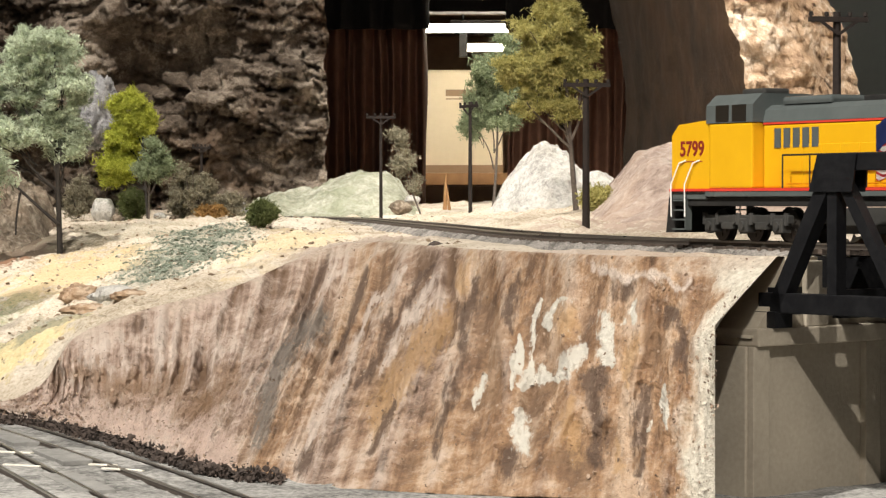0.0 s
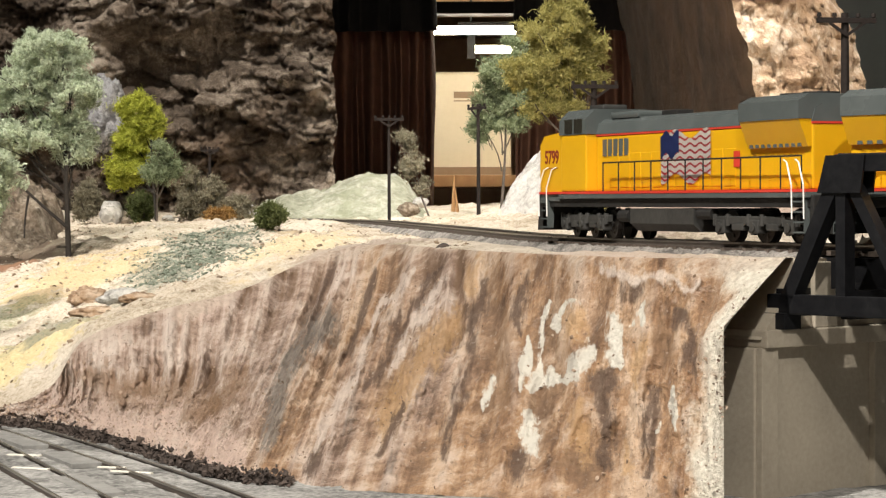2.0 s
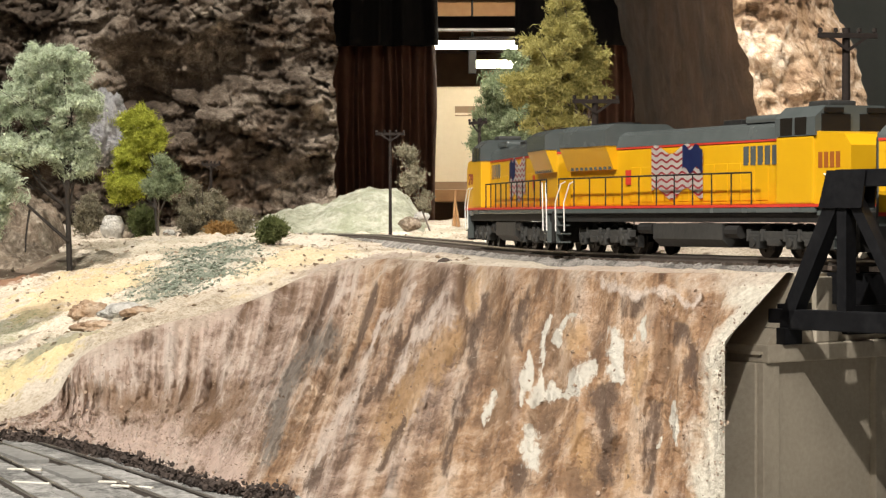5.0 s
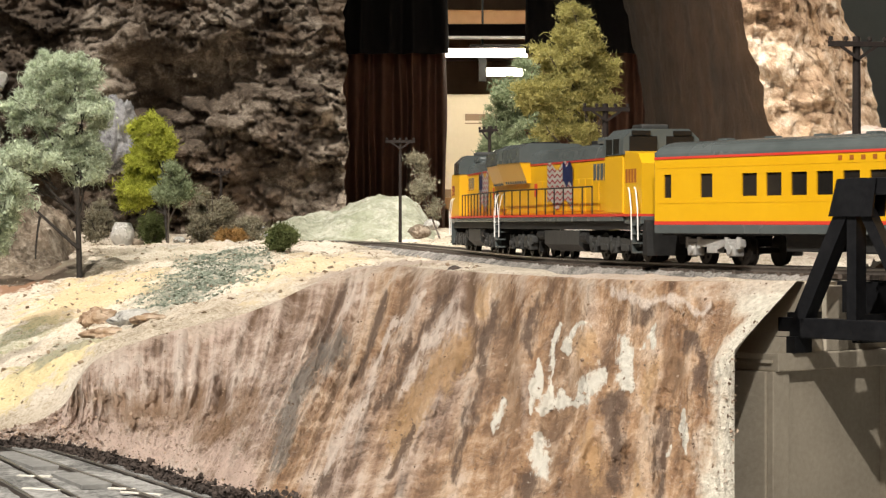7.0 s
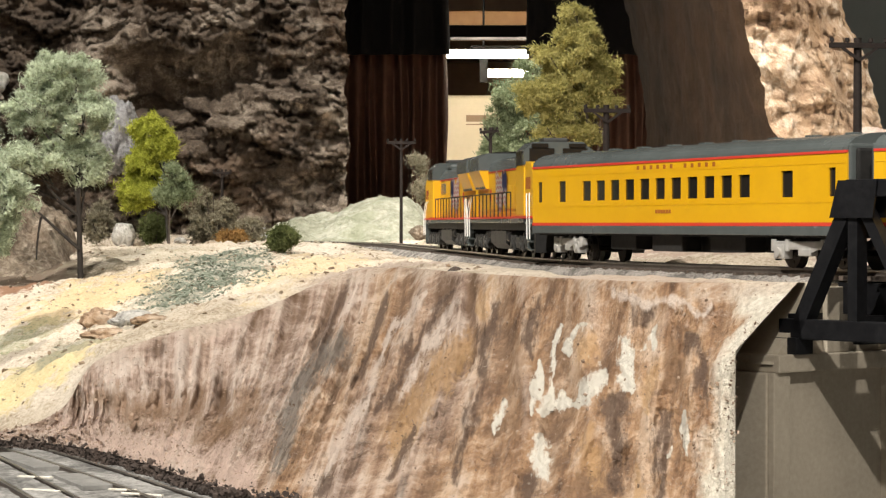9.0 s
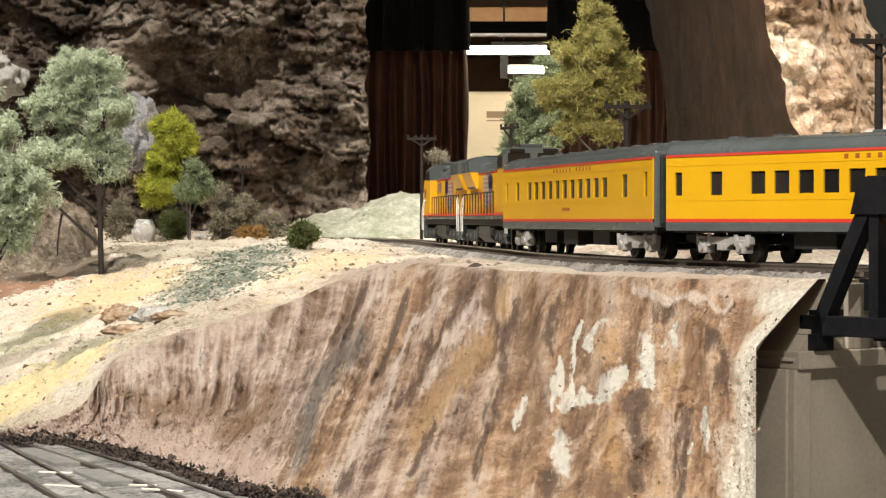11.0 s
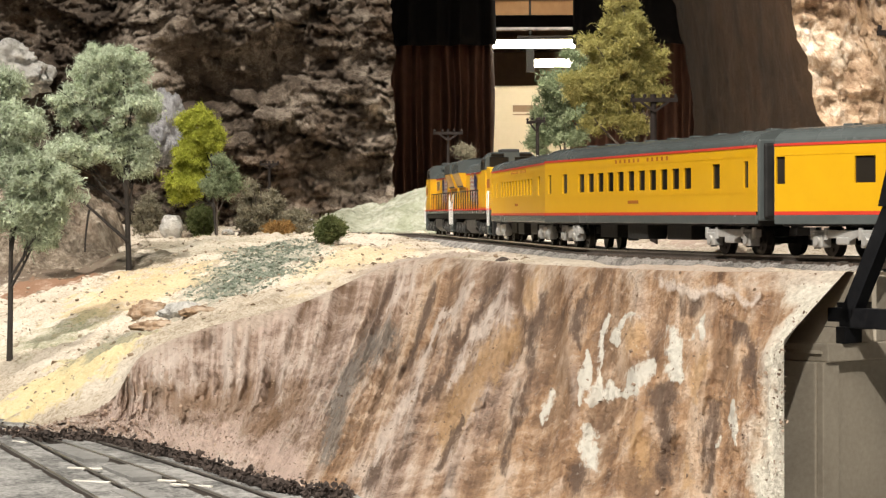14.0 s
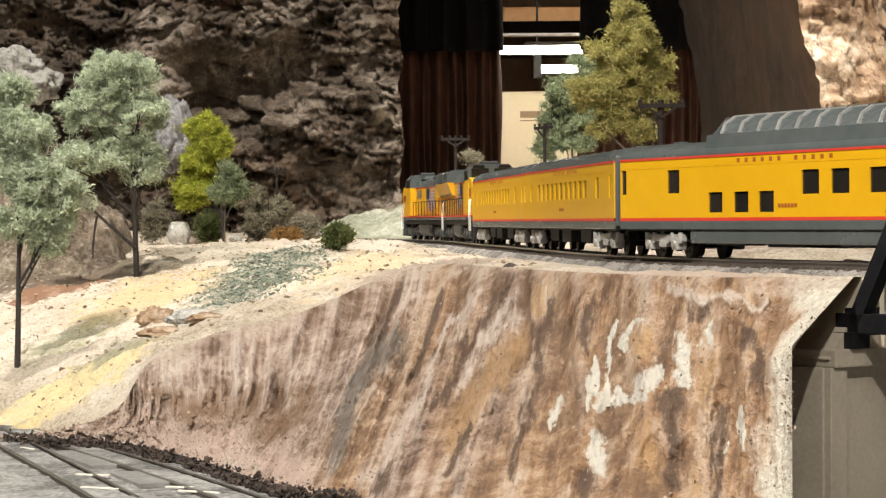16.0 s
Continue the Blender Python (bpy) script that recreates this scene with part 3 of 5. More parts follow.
def ground_top(x, y):
    """Ground with its small unevenness; flat along the track."""
    d = float(np.min(np.hypot(LINE[1] - x, LINE[2] - y)))
    k = min(1.0, max(0.0, (d - 0.022) / 0.03))
    z = ground_z(x, y)
    z = z * k + min(z, -0.0052) * (1 - k) if d < 0.06 else z
    return z + k * (0.005 * fbm(x * 18, y * 18, 3.0) + 0.0030 * fbm(x * 80, y * 80, 7.0, 4)) + 0.0004 * fbm(x * 300, y * 300, 1.0, 2)


def ground_sheet(u, v):
    c = spline(CREST, u)
    back = Vector((-0.95 + 1.9 * u, 3.3, 0))
    w = v ** 1.7
    p = c.lerp(back, w)
    z = ground_top(p.x, p.y)
    k = min(1.0, w / 0.012)
    return Vector((p.x, p.y, c.z * (1 - k) + z * k))


RIBS = []


def bank_sheet(u, v):
    c, f = spline(CREST, u), spline(FOOT, u)
    run = math.hypot(c.x - f.x, c.y - f.y)
    out = Vector((f.x - c.x, f.y - c.y, 0)).normalized()
    w = v
    p = c.lerp(f, w)
    # rounded shoulder, steep face; the nose is a small cliff above an apron of washed soil
    main = w ** 0.75 * (1 - math.exp(-w / 0.05))
    cliff = 0.70 * min(1.0, w / 0.36) ** 0.8 if w < 0.36 else 0.70 + 0.30 * ((w - 0.36) / 0.64) ** 0.85
    nose = min(1.0, max(0.0, (0.55 - u) / 0.12)) * min(1.0, max(0.0, (u - 0.10) / 0.08))
    wall = max(0.0, (u - 0.90) / 0.10) ** 1.5
    drop = (main * (1 - nose) + cliff * nose) * (1 - wall) + w * wall
    q = w * (1 - wall) + min(1.0, w / 0.27) * wall
    p.x, p.y = c.x + (f.x - c.x) * q, c.y + (f.y - c.y) * q
    p.z = c.z + (f.z - c.z) * drop
    um = 1.0 * u
    fade = math.sin(math.pi * min(1, max(0, w))) ** 0.5 * min(1.0, (1 - u) / 0.09 + 0.05)
    bend = 0.35 * fbm(um * 7, w * 2.5, 1.0, 3)
    r1, r2 = noise.noise(Vector((um * 25 + bend, w * 1.0, 3.0))), noise.noise(Vector((um * 58 + 2 * bend, w * 1.8, 8.0)))
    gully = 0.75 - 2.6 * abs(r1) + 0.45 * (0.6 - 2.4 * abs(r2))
    hard = 1 - 0.75 * min(1.0, max(0.0, (u - 0.70) / 0.14))
    small = fbm(um * 75, w * 6.0, 5.0, 5)
    lump = fbm(p.x * 45, p.y * 45, p.z * 45, 5)
    p += out * (0.0175 * gully * fade * (0.35 + 0.65 * hard) + 0.0065 * small * fade * (0.3 + 0.7 * hard) + 0.0050 * lump * fade * hard)
    p.z += 0.0020 * gully * (1 - w) * fade + 0.0012 * fbm(um * 260, w * 40, 2.0, 3) * fade
    flute = nose * math.sin(math.pi * min(1.0, w / 0.40)) if w < 0.40 else 0.0
    p += out * flute * (0.0016 * noise.noise(Vector((um * 130 + bend, w * 2.0, 12.0))) + 0.0012 * noise.noise(Vector((um * 260, w * 3.0, 14.0))) - 0.0030)
    if v == 0:
        p = c
    # relief value that drives the painted light and shade of the bank
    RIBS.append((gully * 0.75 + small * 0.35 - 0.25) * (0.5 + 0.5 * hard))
    return p, (um, w * 0.12)


ground = tagged(sheet_object("ground", M_GROUND, 300, 260, ground_sheet), "pale sandy plaster ground with patches of dry turf", "ground", kind="structure")
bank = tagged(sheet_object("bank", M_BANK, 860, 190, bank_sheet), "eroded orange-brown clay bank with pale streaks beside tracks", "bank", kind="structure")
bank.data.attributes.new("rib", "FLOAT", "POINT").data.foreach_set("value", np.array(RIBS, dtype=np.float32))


def stain_bank():
    """Washed gullies sink in, bare ribs stand out; each kind of stain or painted shade goes to an attribute of its own.
    """
    me = bank.data
    co = np.empty(len(me.vertices) * 3, dtype=np.float32)
    me.vertices.foreach_get("co", co)
    co = co.reshape(-1, 3)
    x, z = co[:, 0].astype(float), co[:, 2].astype(float)
    wob = np.array([(fbm(a * 110, b * 45, 2.0, 4), fbm(a * 90, b * 60, 9.0, 3)) for a, b in zip(x, z)])
    x, z = x + 0.0034 * wob[:, 0], z + 0.0050 * wob[:, 1]
    depth = np.zeros(len(x))
    for key, rows in STAINS.items():
        m = near_strokes(x, z, rows)
        me.attributes.new(key, "FLOAT", "POINT").data.foreach_set("value", m.astype(np.float32))
        depth += {"stain_shade_dark": -0.0020, "stain_grey": -0.0012, "stain_pale": 0.0022, "stain_white": 0.0006}.get(key, 0.0) * np.clip(m * 1.5, 0, 1)
    edge = np.clip((np.linspace(1, 0, 861) / 0.06), 0, 1)
    co[:, 1] -= (depth * np.tile(edge, 191)).astype(np.float32)
    me.vertices.foreach_set("co", co.ravel())
    me.update()


stain_bank()
LOW = -0.0885   # level of the lower yard


def yard_sheet(u, v):
    x, y = -0.75 + 1.5 * u, 0.25 + 1.25 * v
    return Vector((x, y, LOW - 0.0022 + 0.0011 * fbm(x * 60, y * 60, 4.0)))


tagged(sheet_object("lower_ground", M_CINDER, 200, 160, yard_sheet), "flat grey cinder ground of the lower yard", "ground", kind="structure")


# ---- rock walls ----
def chips(x, z, scale, depth, seed):
    """Broken facets: each cell of the rock stands out by its own amount and tilts its own way."""
    q = Vector((x * scale + 0.35 * fbm(x * scale * 0.6, z * scale * 0.6, seed, 3), z * scale * 1.5, seed))
    p = noise.voronoi(q)[1][0]
    h = noise.cell(p * 7.31)
    tx, tz = noise.cell(p * 3.17 + Vector((5, 0, 0))), noise.cell(p * 5.77 + Vector((0, 9, 0)))
    return depth * (h + 1.1 * (tx * (q.x - p.x) - (0.6 + 0.6 * tz) * (q.y - p.y)))


def crag_left(u, v):
    x = -0.80 + (-0.1109 + 0.80) * u
    z = -0.03 + 0.75 * v
    y = 2.75 + 0.10 * fbm(x * 3, z * 3, 1.0, 3) - 0.10 * (1 - v) ** 3 + 0.16 * max(0, u - 0.8)
    a, b = fbm(x * 7, z * 9, 2.0, 4), fbm(x * 40, z * 44, 8.0, 5)
    k = 0.35 + 1.5 * max(0.0, 0.25 + fbm(x * 5 + 3, z * 6, 4.0, 3))
    y -= 0.065 * a + 0.006 * b + chips(x, z, 20, 0.012, 3.0) + k * chips(x + 0.01 * b, z, 52, 0.010, 9.0) + k * chips(x, z + 0.01 * b, 110, 0.0055, 5.0)
    x += 0.012 * fbm(x * 8, z * 14, 20.0, 4) * (1 if u > 0.9 else 0.3)
    return Vector((x, y, z))


tagged(sheet_object("rock_wall_left", M_CRAG, 520, 400, crag_left), "craggy dark brown plaster rock wall behind trees", "rock wall", kind="structure")


def portal_edge(z):
    """Where the portal's dark inside meets the lit rock, by height."""
    return 0.2826 + 0.27 * max(0, 0.188 - z) - 0.15 * max(0, z - 0.188)


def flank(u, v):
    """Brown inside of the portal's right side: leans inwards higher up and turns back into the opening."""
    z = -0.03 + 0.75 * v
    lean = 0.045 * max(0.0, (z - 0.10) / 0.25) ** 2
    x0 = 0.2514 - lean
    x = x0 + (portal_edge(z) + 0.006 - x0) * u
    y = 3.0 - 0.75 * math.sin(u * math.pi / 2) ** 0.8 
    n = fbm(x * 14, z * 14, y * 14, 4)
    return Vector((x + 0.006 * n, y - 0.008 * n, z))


tagged(sheet_object("portal_flank", M_FLANK, 90, 160, flank), "smooth brown plaster flank of the portal, darkened in colour for shade", "rock wall", kind="structure")


def crag_right(u, v):
    z = -0.03 + 0.75 * v
    x0, x1 = portal_edge(z), 0.401 + 0.26 * (0.239 - z)
    x = x0 + (x1 - x0) * u
    y = 2.24 + 0.25 * u * u - 0.10 * u
    b = fbm(x * 22, z * 22, 5.0, 5)
    y -= 0.030 * fbm(x * 9, z * 7, 6.0, 4) + 0.008 * b + chips(x, z, 30, 0.0055, 4.0) + chips(x, z, 85, 0.0035, 7.0)
    return Vector((x + 0.008 * fbm(x * 20, z * 20, 9.0, 4), y, z))


tagged(sheet_object("rock_wall_right", M_TANCRAG, 140, 240, crag_right), "tan plaster rock wall lit from above", "rock wall", kind="structure")


# ---- the room round the layout ----
def room():
    for name, r, m, lab in (
        ("floor", (-3.0, 3.0, -2.0, 6.5, -1.3, -1.2), M_CEIL, "dark room floor"),
        ("wall_west", (-3.1, -3.0, -2.0, 6.5, -1.2, 1.5), M_ROOM, "grey-green painted room wall"),
        ("wall_east", (3.0, 3.1, -2.0, 6.5, -1.2, 1.5), M_ROOM, "grey-green painted room wall"),
        ("wall_south", (-3.1, 3.1, -2.1, -2.0, -1.2, 1.5), M_ROOM, "grey-green painted room wall"),
        ("wall_north", (-3.1, 3.1, 6.5, 6.6, -1.2, 1.5), M_ROOM, "grey-green painted room wall"),
        ("wall_backdrop", (0.40, 3.0, 3.4, 3.43, -1.2, 1.5), M_ROOM, "grey-blue painted backdrop behind the rocks"),
    ):
        tagged(part(name, boxes(r), m), lab, "floor" if name == "floor" else "wall", kind="structure")
    tagged(part("ceiling", boxes((-3.1, 3.1, -2.1, 6.6, 1.5, 1.6)), M_CEIL), "dark unlit room ceiling", "ceiling", kind="structure")


room()


# ---- the bench that carries the layout, and the bank beyond the bridge ----
bench = thing("layout_bench", Matrix.Identity(4), "plain brown timber bench carrying the model landscape", "bench", kind="structure")
part("bench_top", boxes((-1.0, 1.9, 0.22, 3.36, -0.26, -0.20)), M_CEIL, bench)
part("bench_front", boxes((-1.0, 1.9, 0.26, 0.29, -1.2, -0.26)), M_CEIL, bench)
part("bench_side", boxes((-1.0, -0.97, 0.29, 3.36, -1.2, -0.26)), M_CEIL, bench)
part("bench_side", boxes((1.87, 1.9, 0.29, 3.36, -1.2, -0.26)), M_CEIL, bench)


def embankment(u, v):
    s = -1.85 + (1.85 - 0.495) * u
    side, z = ((-0.11, -0.20), (-0.032, -0.0045), (0.032, -0.0045), (0.11, -0.20))[min(3, int(round(v * 3)))]
    return on_line(s, side, z)


tagged(sheet_object("embankment", M_GROUND, 60, 3, embankment), "sandy embankment beyond the bridge", "embankment", kind="structure")


# ---- curtains and the room seen between them ----
def curtain(name, x0, x1, z0, z1, y, folds, material, label):
    def fn(u, v):
        x = x0 + (x1 - x0) * u
        w = 0.010 * math.sin(u * folds * 2 * math.pi + 0.6 * math.sin(u * 19)) + 0.006 * fbm(u * folds * 0.7, v * 0.6, 3.0, 3)
        return Vector((x + 0.003 * fbm(u * 9, v * 2, 5.0, 2), y + w * (1.15 - 0.3 * v), z0 + (z1 - z0) * v))
    ob = sheet_object(name, material, 220, 30, fn)
    sol = ob.modifiers.new("thickness", "SOLIDIFY")
    sol.thickness = 0.003
    return tagged(ob, label, "curtain")


curtain("curtain", -0.1540, 0.0054, -0.06, 0.2538, 3.30, 8, M_CURTAIN, "dark brown pleated cloth curtain in the portal opening")
curtain("curtain", 0.1192, 0.3451, -0.06, 0.2538, 3.30, 10, M_CURTAIN, "dark brown pleated cloth curtain in the portal opening")
curtain("valance", -0.1717, 0.0092, 0.2455, 0.62, 3.26, 5, M_VALANCE, "black cloth valance above the brown curtain")
curtain("valance", 0.1150, 0.3496, 0.2455, 0.62, 3.26, 5, M_VALANCE, "black cloth valance above the brown curtain")

carton = thing("carton", pose(0.0642, 3.80, 0.0), "cream cardboard carton with printed lettering on a shelf", "box")
part("body", boxes((-0.0625, 0.0625, 0, 0.16, 0.0569, 0.2191), bevel=0.005), M_CARTON, carton)
part("printed_word", boxes((-0.0278, 0.0208, -0.0006, 0.001, 0.1775, 0.1879)), M_CARTONINK, carton, "brown printed word")
part("printed_line", boxes((-0.0278, 0.0156, -0.0006, 0.001, 0.1723, 0.1740)), M_CARTONINK, carton, "thin printed line")
part("base_print", boxes((-0.0625, 0.0625, -0.001, 0.001, 0.0569, 0.0691)), M_CARTONINK, carton, "dark printed band")
shelf = thing("shelf", pose(0.0642, 3.80, 0.0569), "dark wooden shelf holding a carton", "shelf")
part("board", boxes((-0.30, 0.30, -0.03, 0.30, -0.02, -0.0005), bevel=0.002), M_WOOD, shelf)
for x in (-0.27, 0.27):
    part("upright", boxes((x - 0.015, x + 0.015, -0.02, 0.28, -1.2 - 0.0569, -0.02)), M_WOOD, shelf)

panel = part("soffit_panel", boxes((-0.9, 0.9, 4.6, 5.4, 0.3772, 0.3902), bevel=0.003), M_WOOD)
tagged(panel, "varnished plywood soffit over the far room", "panel", kind="structure")
tagged(part("back_panel", boxes((-0.9, 0.9, 5.40, 5.43, -1.2, 1.5)), M_WOOD), "brown wood-panelled wall of the far room", "wall", kind="structure")
tagged(part("header_panel", boxes((-0.5, 0.7, 3.86, 3.88, 0.3102, 0.3573), bevel=0.002), M_WOOD), "varnished plywood header behind the tubes", "panel", kind="structure")
for z, x0, x1, y in ((0.2667, -0.25, 0.40, 3.55), (0.2465, 0.062, 0.40, 3.68)):
    fix = thing("tube_lamp", pose(0, y, z), "lit fluorescent tube under a ceiling batten", "lamp", "tubes in the far room")
    bm = bmesh.new()
    rod(bm, (x0, 0, 0), (x1, 0, 0), 0.0062, n=14)
    part("tube", bm, M_TUBE if y < 3.6 else M_TUBE_FAR, fix, "glowing white tube")
    part("batten", boxes((x0 - 0.02, x1 + 0.02, -0.03, 0.03, 0.022, 0.04), bevel=0.002), M_VALANCE, fix)
    for x in (x0, x1):
        bm = bmesh.new()
        rod(bm, (x, 0, 0.038), (x, 0, 1.5 - z), 0.002, n=6)
        part("hanger", bm, M_DARK, fix)
        part("holder", boxes((x - 0.006, x + 0.006, -0.012, 0.012, -0.014, 0.022)), M_DARK, fix)


# ---- upper track ----
def rail_profile(bm_rail, bm_top, s0, s1, side, step, line, z=0.0):
    n = max(2, int((s1 - s0) / step))
    pts = [(-0.0010, -0.0021), (0.0010, -0.0021), (0.00045, -0.0016), (0.00040, -0.0007), (-0.00040, -0.0007), (-0.00045, -0.0016)]
    rows = []
    for i in range(n + 1):
        s = s0 + (s1 - s0) * i / n
        rows.append([bm_rail.verts.new(line(s, side + a, z + b)) for a, b in pts])
    for a, b in zip(rows, rows[1:]):
        for k in range(6):
            bm_rail.faces.new((a[k], a[(k + 1) % 6], b[(k + 1) % 6], b[k]))
    head = [(-0.0005, -0.0007), (0.0005, -0.0007), (0.0005, 0.0), (-0.0005, 0.0)]
    rows = []
    for i in range(n + 1):
        s = s0 + (s1 - s0) * i / n
        rows.append([bm_top.verts.new(line(s, side + a, z + b)) for a, b in head])
    for a, b in zip(rows, rows[1:]):
        for k in range(4):
            bm_top.faces.new((a[k], a[(k + 1) % 4], b[(k + 1) % 4], b[k]))


def ballast_bed(u, v):
    s = -0.165 + (1.75 + 0.165) * u
    w = (-0.024 + 0.048 * v) * (1 + 0.10 * fbm(s * 40, 1.0 if v > 0.5 else 5.0, 2.0, 3))
    top = -0.0032 - 0.0060 * max(0.0, (abs(w) - 0.015) / 0.009) ** 1.2
    p = on_line(s, w)
    return Vector((p.x, p.y, top + 0.0010 * fbm(p.x * 380, p.y * 380, 2.0, 4)))


tagged(sheet_object("ballast", M_BALLAST, 1500, 30, ballast_bed), "grey crushed-stone ballast under the upper track", "ballast", kind="structure")
track = thing("railway_track", Matrix.Identity(4), "single model railway track with dark rails on wooden sleepers", "railway track", kind="structure")
for side in (0.00825, -0.00825):
    a, b = bmesh.new(), bmesh.new()
    rail_profile(a, b, -1.2, 1.75, side, 0.01, on_line)
    r = part("rail", a, M_RAIL, track)
    part("rail_head", b, M_RAILTOP, r, "worn shiny rail head")


# ---- bridge: a black through truss on a concrete abutment ----
B_END = Vector((0.1542, 0.8928, 0.0))   # middle of the bridge's end
B_ANG = 5.3878
bridge = thing("truss_bridge", Matrix.Translation(B_END) @ Matrix.Rotation(B_ANG, 4, "Z"), "black steel truss railway bridge with inclined end posts", "bridge")
# its own space: x along the bridge away from the bank, y to the far side
Z0, Z1, PAN, NP = -0.0215, 0.0290, 0.031, 10
for y in (-0.036, 0.050):
    bm = bmesh.new()
    box(bm, -0.004, PAN * NP + 0.004, y - 0.0028, y + 0.0028, Z0 - 0.0030, Z0 + 0.0042, 0.0004)
    lower = part("lower_chord", bm, M_BLACK, bridge)
    bm = bmesh.new()
    box(bm, PAN - 0.003, PAN * (NP - 1) + 0.003, y - 0.0028, y + 0.0028, Z1 - 0.0026, Z1 + 0.0035, 0.0004)
    part("top_chord", bm, M_BLACK, bridge)
    for i in (0, NP):
        bm = bmesh.new()
        j = 1 if i == 0 else NP - 1
        beam(bm, (PAN * i + (0.004 if i == 0 else -0.004), y, Z0), (PAN * j, y, Z1), 0.0056, 0.0056)
        part("end_post", bm, M_BLACK, bridge)
        for dy in (-0.0032, 0.0032):
            part("gusset", side_shape([(PAN * j - 0.010, Z1 - 0.010), (PAN * j + 0.010, Z1 - 0.010), (PAN * j + 0.012, Z1 + 0.0032), (PAN * j - 0.006, Z1 + 0.0032)], y + dy - 0.0004, y + dy + 0.0004), M_BLACK, bridge)
    for i in range(1, NP):
        bm = bmesh.new()
        box(bm, PAN * i - 0.0022, PAN * i + 0.0022, y - 0.0026, y + 0.0026, Z0, Z1)
        part("vertical", bm, M_BLACK, bridge)
        if i < NP - 1:
            bm = bmesh.new()
            up = i >= NP / 2
            beam(bm, (PAN * i, y, Z0 if up else Z1), (PAN * (i + 1), y, Z1 if up else Z0), 0.0045, 0.0042)
            part("diagonal", bm, M_BLACK, bridge)
    for x in (0.001, PAN * NP - 0.001):
        bm = bmesh.new()
        box(bm, x - 0.0052, x + 0.0052, y - 0.0045, y + 0.0045, Z0 - 0.0085, Z0 - 0.0025, 0.0004)
        part("bearing_shoe", bm, M_BLACK, bridge)
for i in range(NP + 1):
    part("floor_beam", boxes((PAN * i - 0.002, PAN * i + 0.002, -0.036, 0.050, Z0 - 0.004, Z0 + 0.006)), M_BLACK, bridge)
for y in (-0.012, 0.006):
    part("stringer", boxes((0, PAN * NP, y - 0.0015, y + 0.0015, -0.016, -0.0046)), M_BLACK, bridge)

abut = thing("bridge_abutment", bridge.matrix_world.copy(), "beige concrete bridge abutment with a ledge and pilasters", "abutment")
F0 = -0.0495    # near edge of the face, across the bridge
part("wall", boxes((-0.016, 0.0, F0, 0.075, -0.16, -0.0365), bevel=0.0006), M_CONCRETE, abut)
part("seat_cap", boxes((-0.018, 0.0045, F0 + 0.002, 0.078, -0.0365, -0.0300), bevel=0.0006), M_CONCRETE, abut, "projecting concrete ledge")
cheek = profile([(F0 + 0.001, -0.0335), (F0 + 0.026, -0.0048), (0.05, -0.0048), (0.05, -0.0335)], -0.024, 0.0018)
part("back_wall", cheek, M_CONCRETE, abut, "concrete wall with a sloping shoulder")
part("track_block", boxes((0.0018, 0.0042, -0.022, -0.010, -0.030, -0.0060), bevel=0.0005), M_CONCRETE, abut)
for y in (F0 + 0.001, 0.012):
    part("pilaster", boxes((0.0, 0.0030, y, y + 0.0085, -0.16, -0.0365), bevel=0.0004), M_CONCRETE, abut)


# ---- rolling stock ----
def mm(*r):
    return tuple(v * 0.001 for v in r)


def wheelset(parent, x, radius):
    bm = bmesh.new()
    for y in (-0.0078, 0.0078):
        rod(bm, (0, y - 0.0012, 0), (0, y + 0.0012, 0), radius, n=20)
        rod(bm, (0, y * 0.82 - 0.0004, 0), (0, y * 0.82 + 0.0004, 0), radius + 0.0007, n=20)
    rod(bm, (0, -0.011, 0), (0, 0.011, 0), 0.0012, n=8)
    for k in range(6):
        c = Vector((math.cos(k * math.pi / 3), 0, math.sin(k * math.pi / 3))) * radius * 0.6
        for y in (-0.0092, 0.0092):
            rod(bm, c + Vector((0, y - 0.0003, 0)), c + Vector((0, y + 0.0003, 0)), radius * 0.13, n=6)
    w = part("wheelset", bm, M_STEEL, parent, "worn steel wheels on an axle")
    w.location = (x, 0, radius)
    ROLLING.append((w, x, radius))
    return w


ROLLING = []


def bogie(parent, x, axles, radius, material, width=0.0125):
    """A truck whose own space is at rail level under its pivot."""
    bm = boxes(mm(-6, 6, -9, 9, 8, 11), mm(-16, 16, -3, 3, 7, 10))
    b = part("bogie", bm, M_DARK, parent)
    b.location = (x, 0, 0)
    span = axles[-1]
    for y in (-1, 1):
        yo = y * width
        bm = bmesh.new()
        box(bm, axles[0] - 0.006, span + 0.006, yo - 0.0014, yo + 0.0014, 0.0068, 0.0098, 0.0004)
        for a in axles:
            box(bm, a - 0.0032, a + 0.0032, yo - 0.0022, yo + 0.0022, 0.0034, 0.0085, 0.0006)
            rod(bm, (a, yo - 0.003, 0.0058), (a, yo + 0.003, 0.0058), 0.0017, n=10)
            for dx in (-0.0045, 0.0045):
                rod(bm, (a + dx, yo + 0.001 * y, 0.0062), (a + dx, yo + 0.001 * y, 0.0105), 0.0011, n=8)
        for a, c in zip(axles, axles[1:]):
            m = (a + c) / 2
            box(bm, m - 0.004, m + 0.004, yo - 0.0018, yo + 0.0018, 0.0045, 0.0072, 0.0006)
            beam(bm, (a + 0.003, yo + 0.0012 * y, 0.009), (m, yo + 0.0012 * y, 0.0050), 0.0008, 0.0012)
        part("side_frame", bm, material, b)
        for a in axles:
            part("brake_shoe", boxes((a + 0.0066, a + 0.0078, yo - 0.0012 - y * 0.003, yo + 0.0012 - y * 0.003, 0.0028, 0.0075)), M_DARK, b)
    for a in axles:
        wheelset(b, a, radius)
    return b


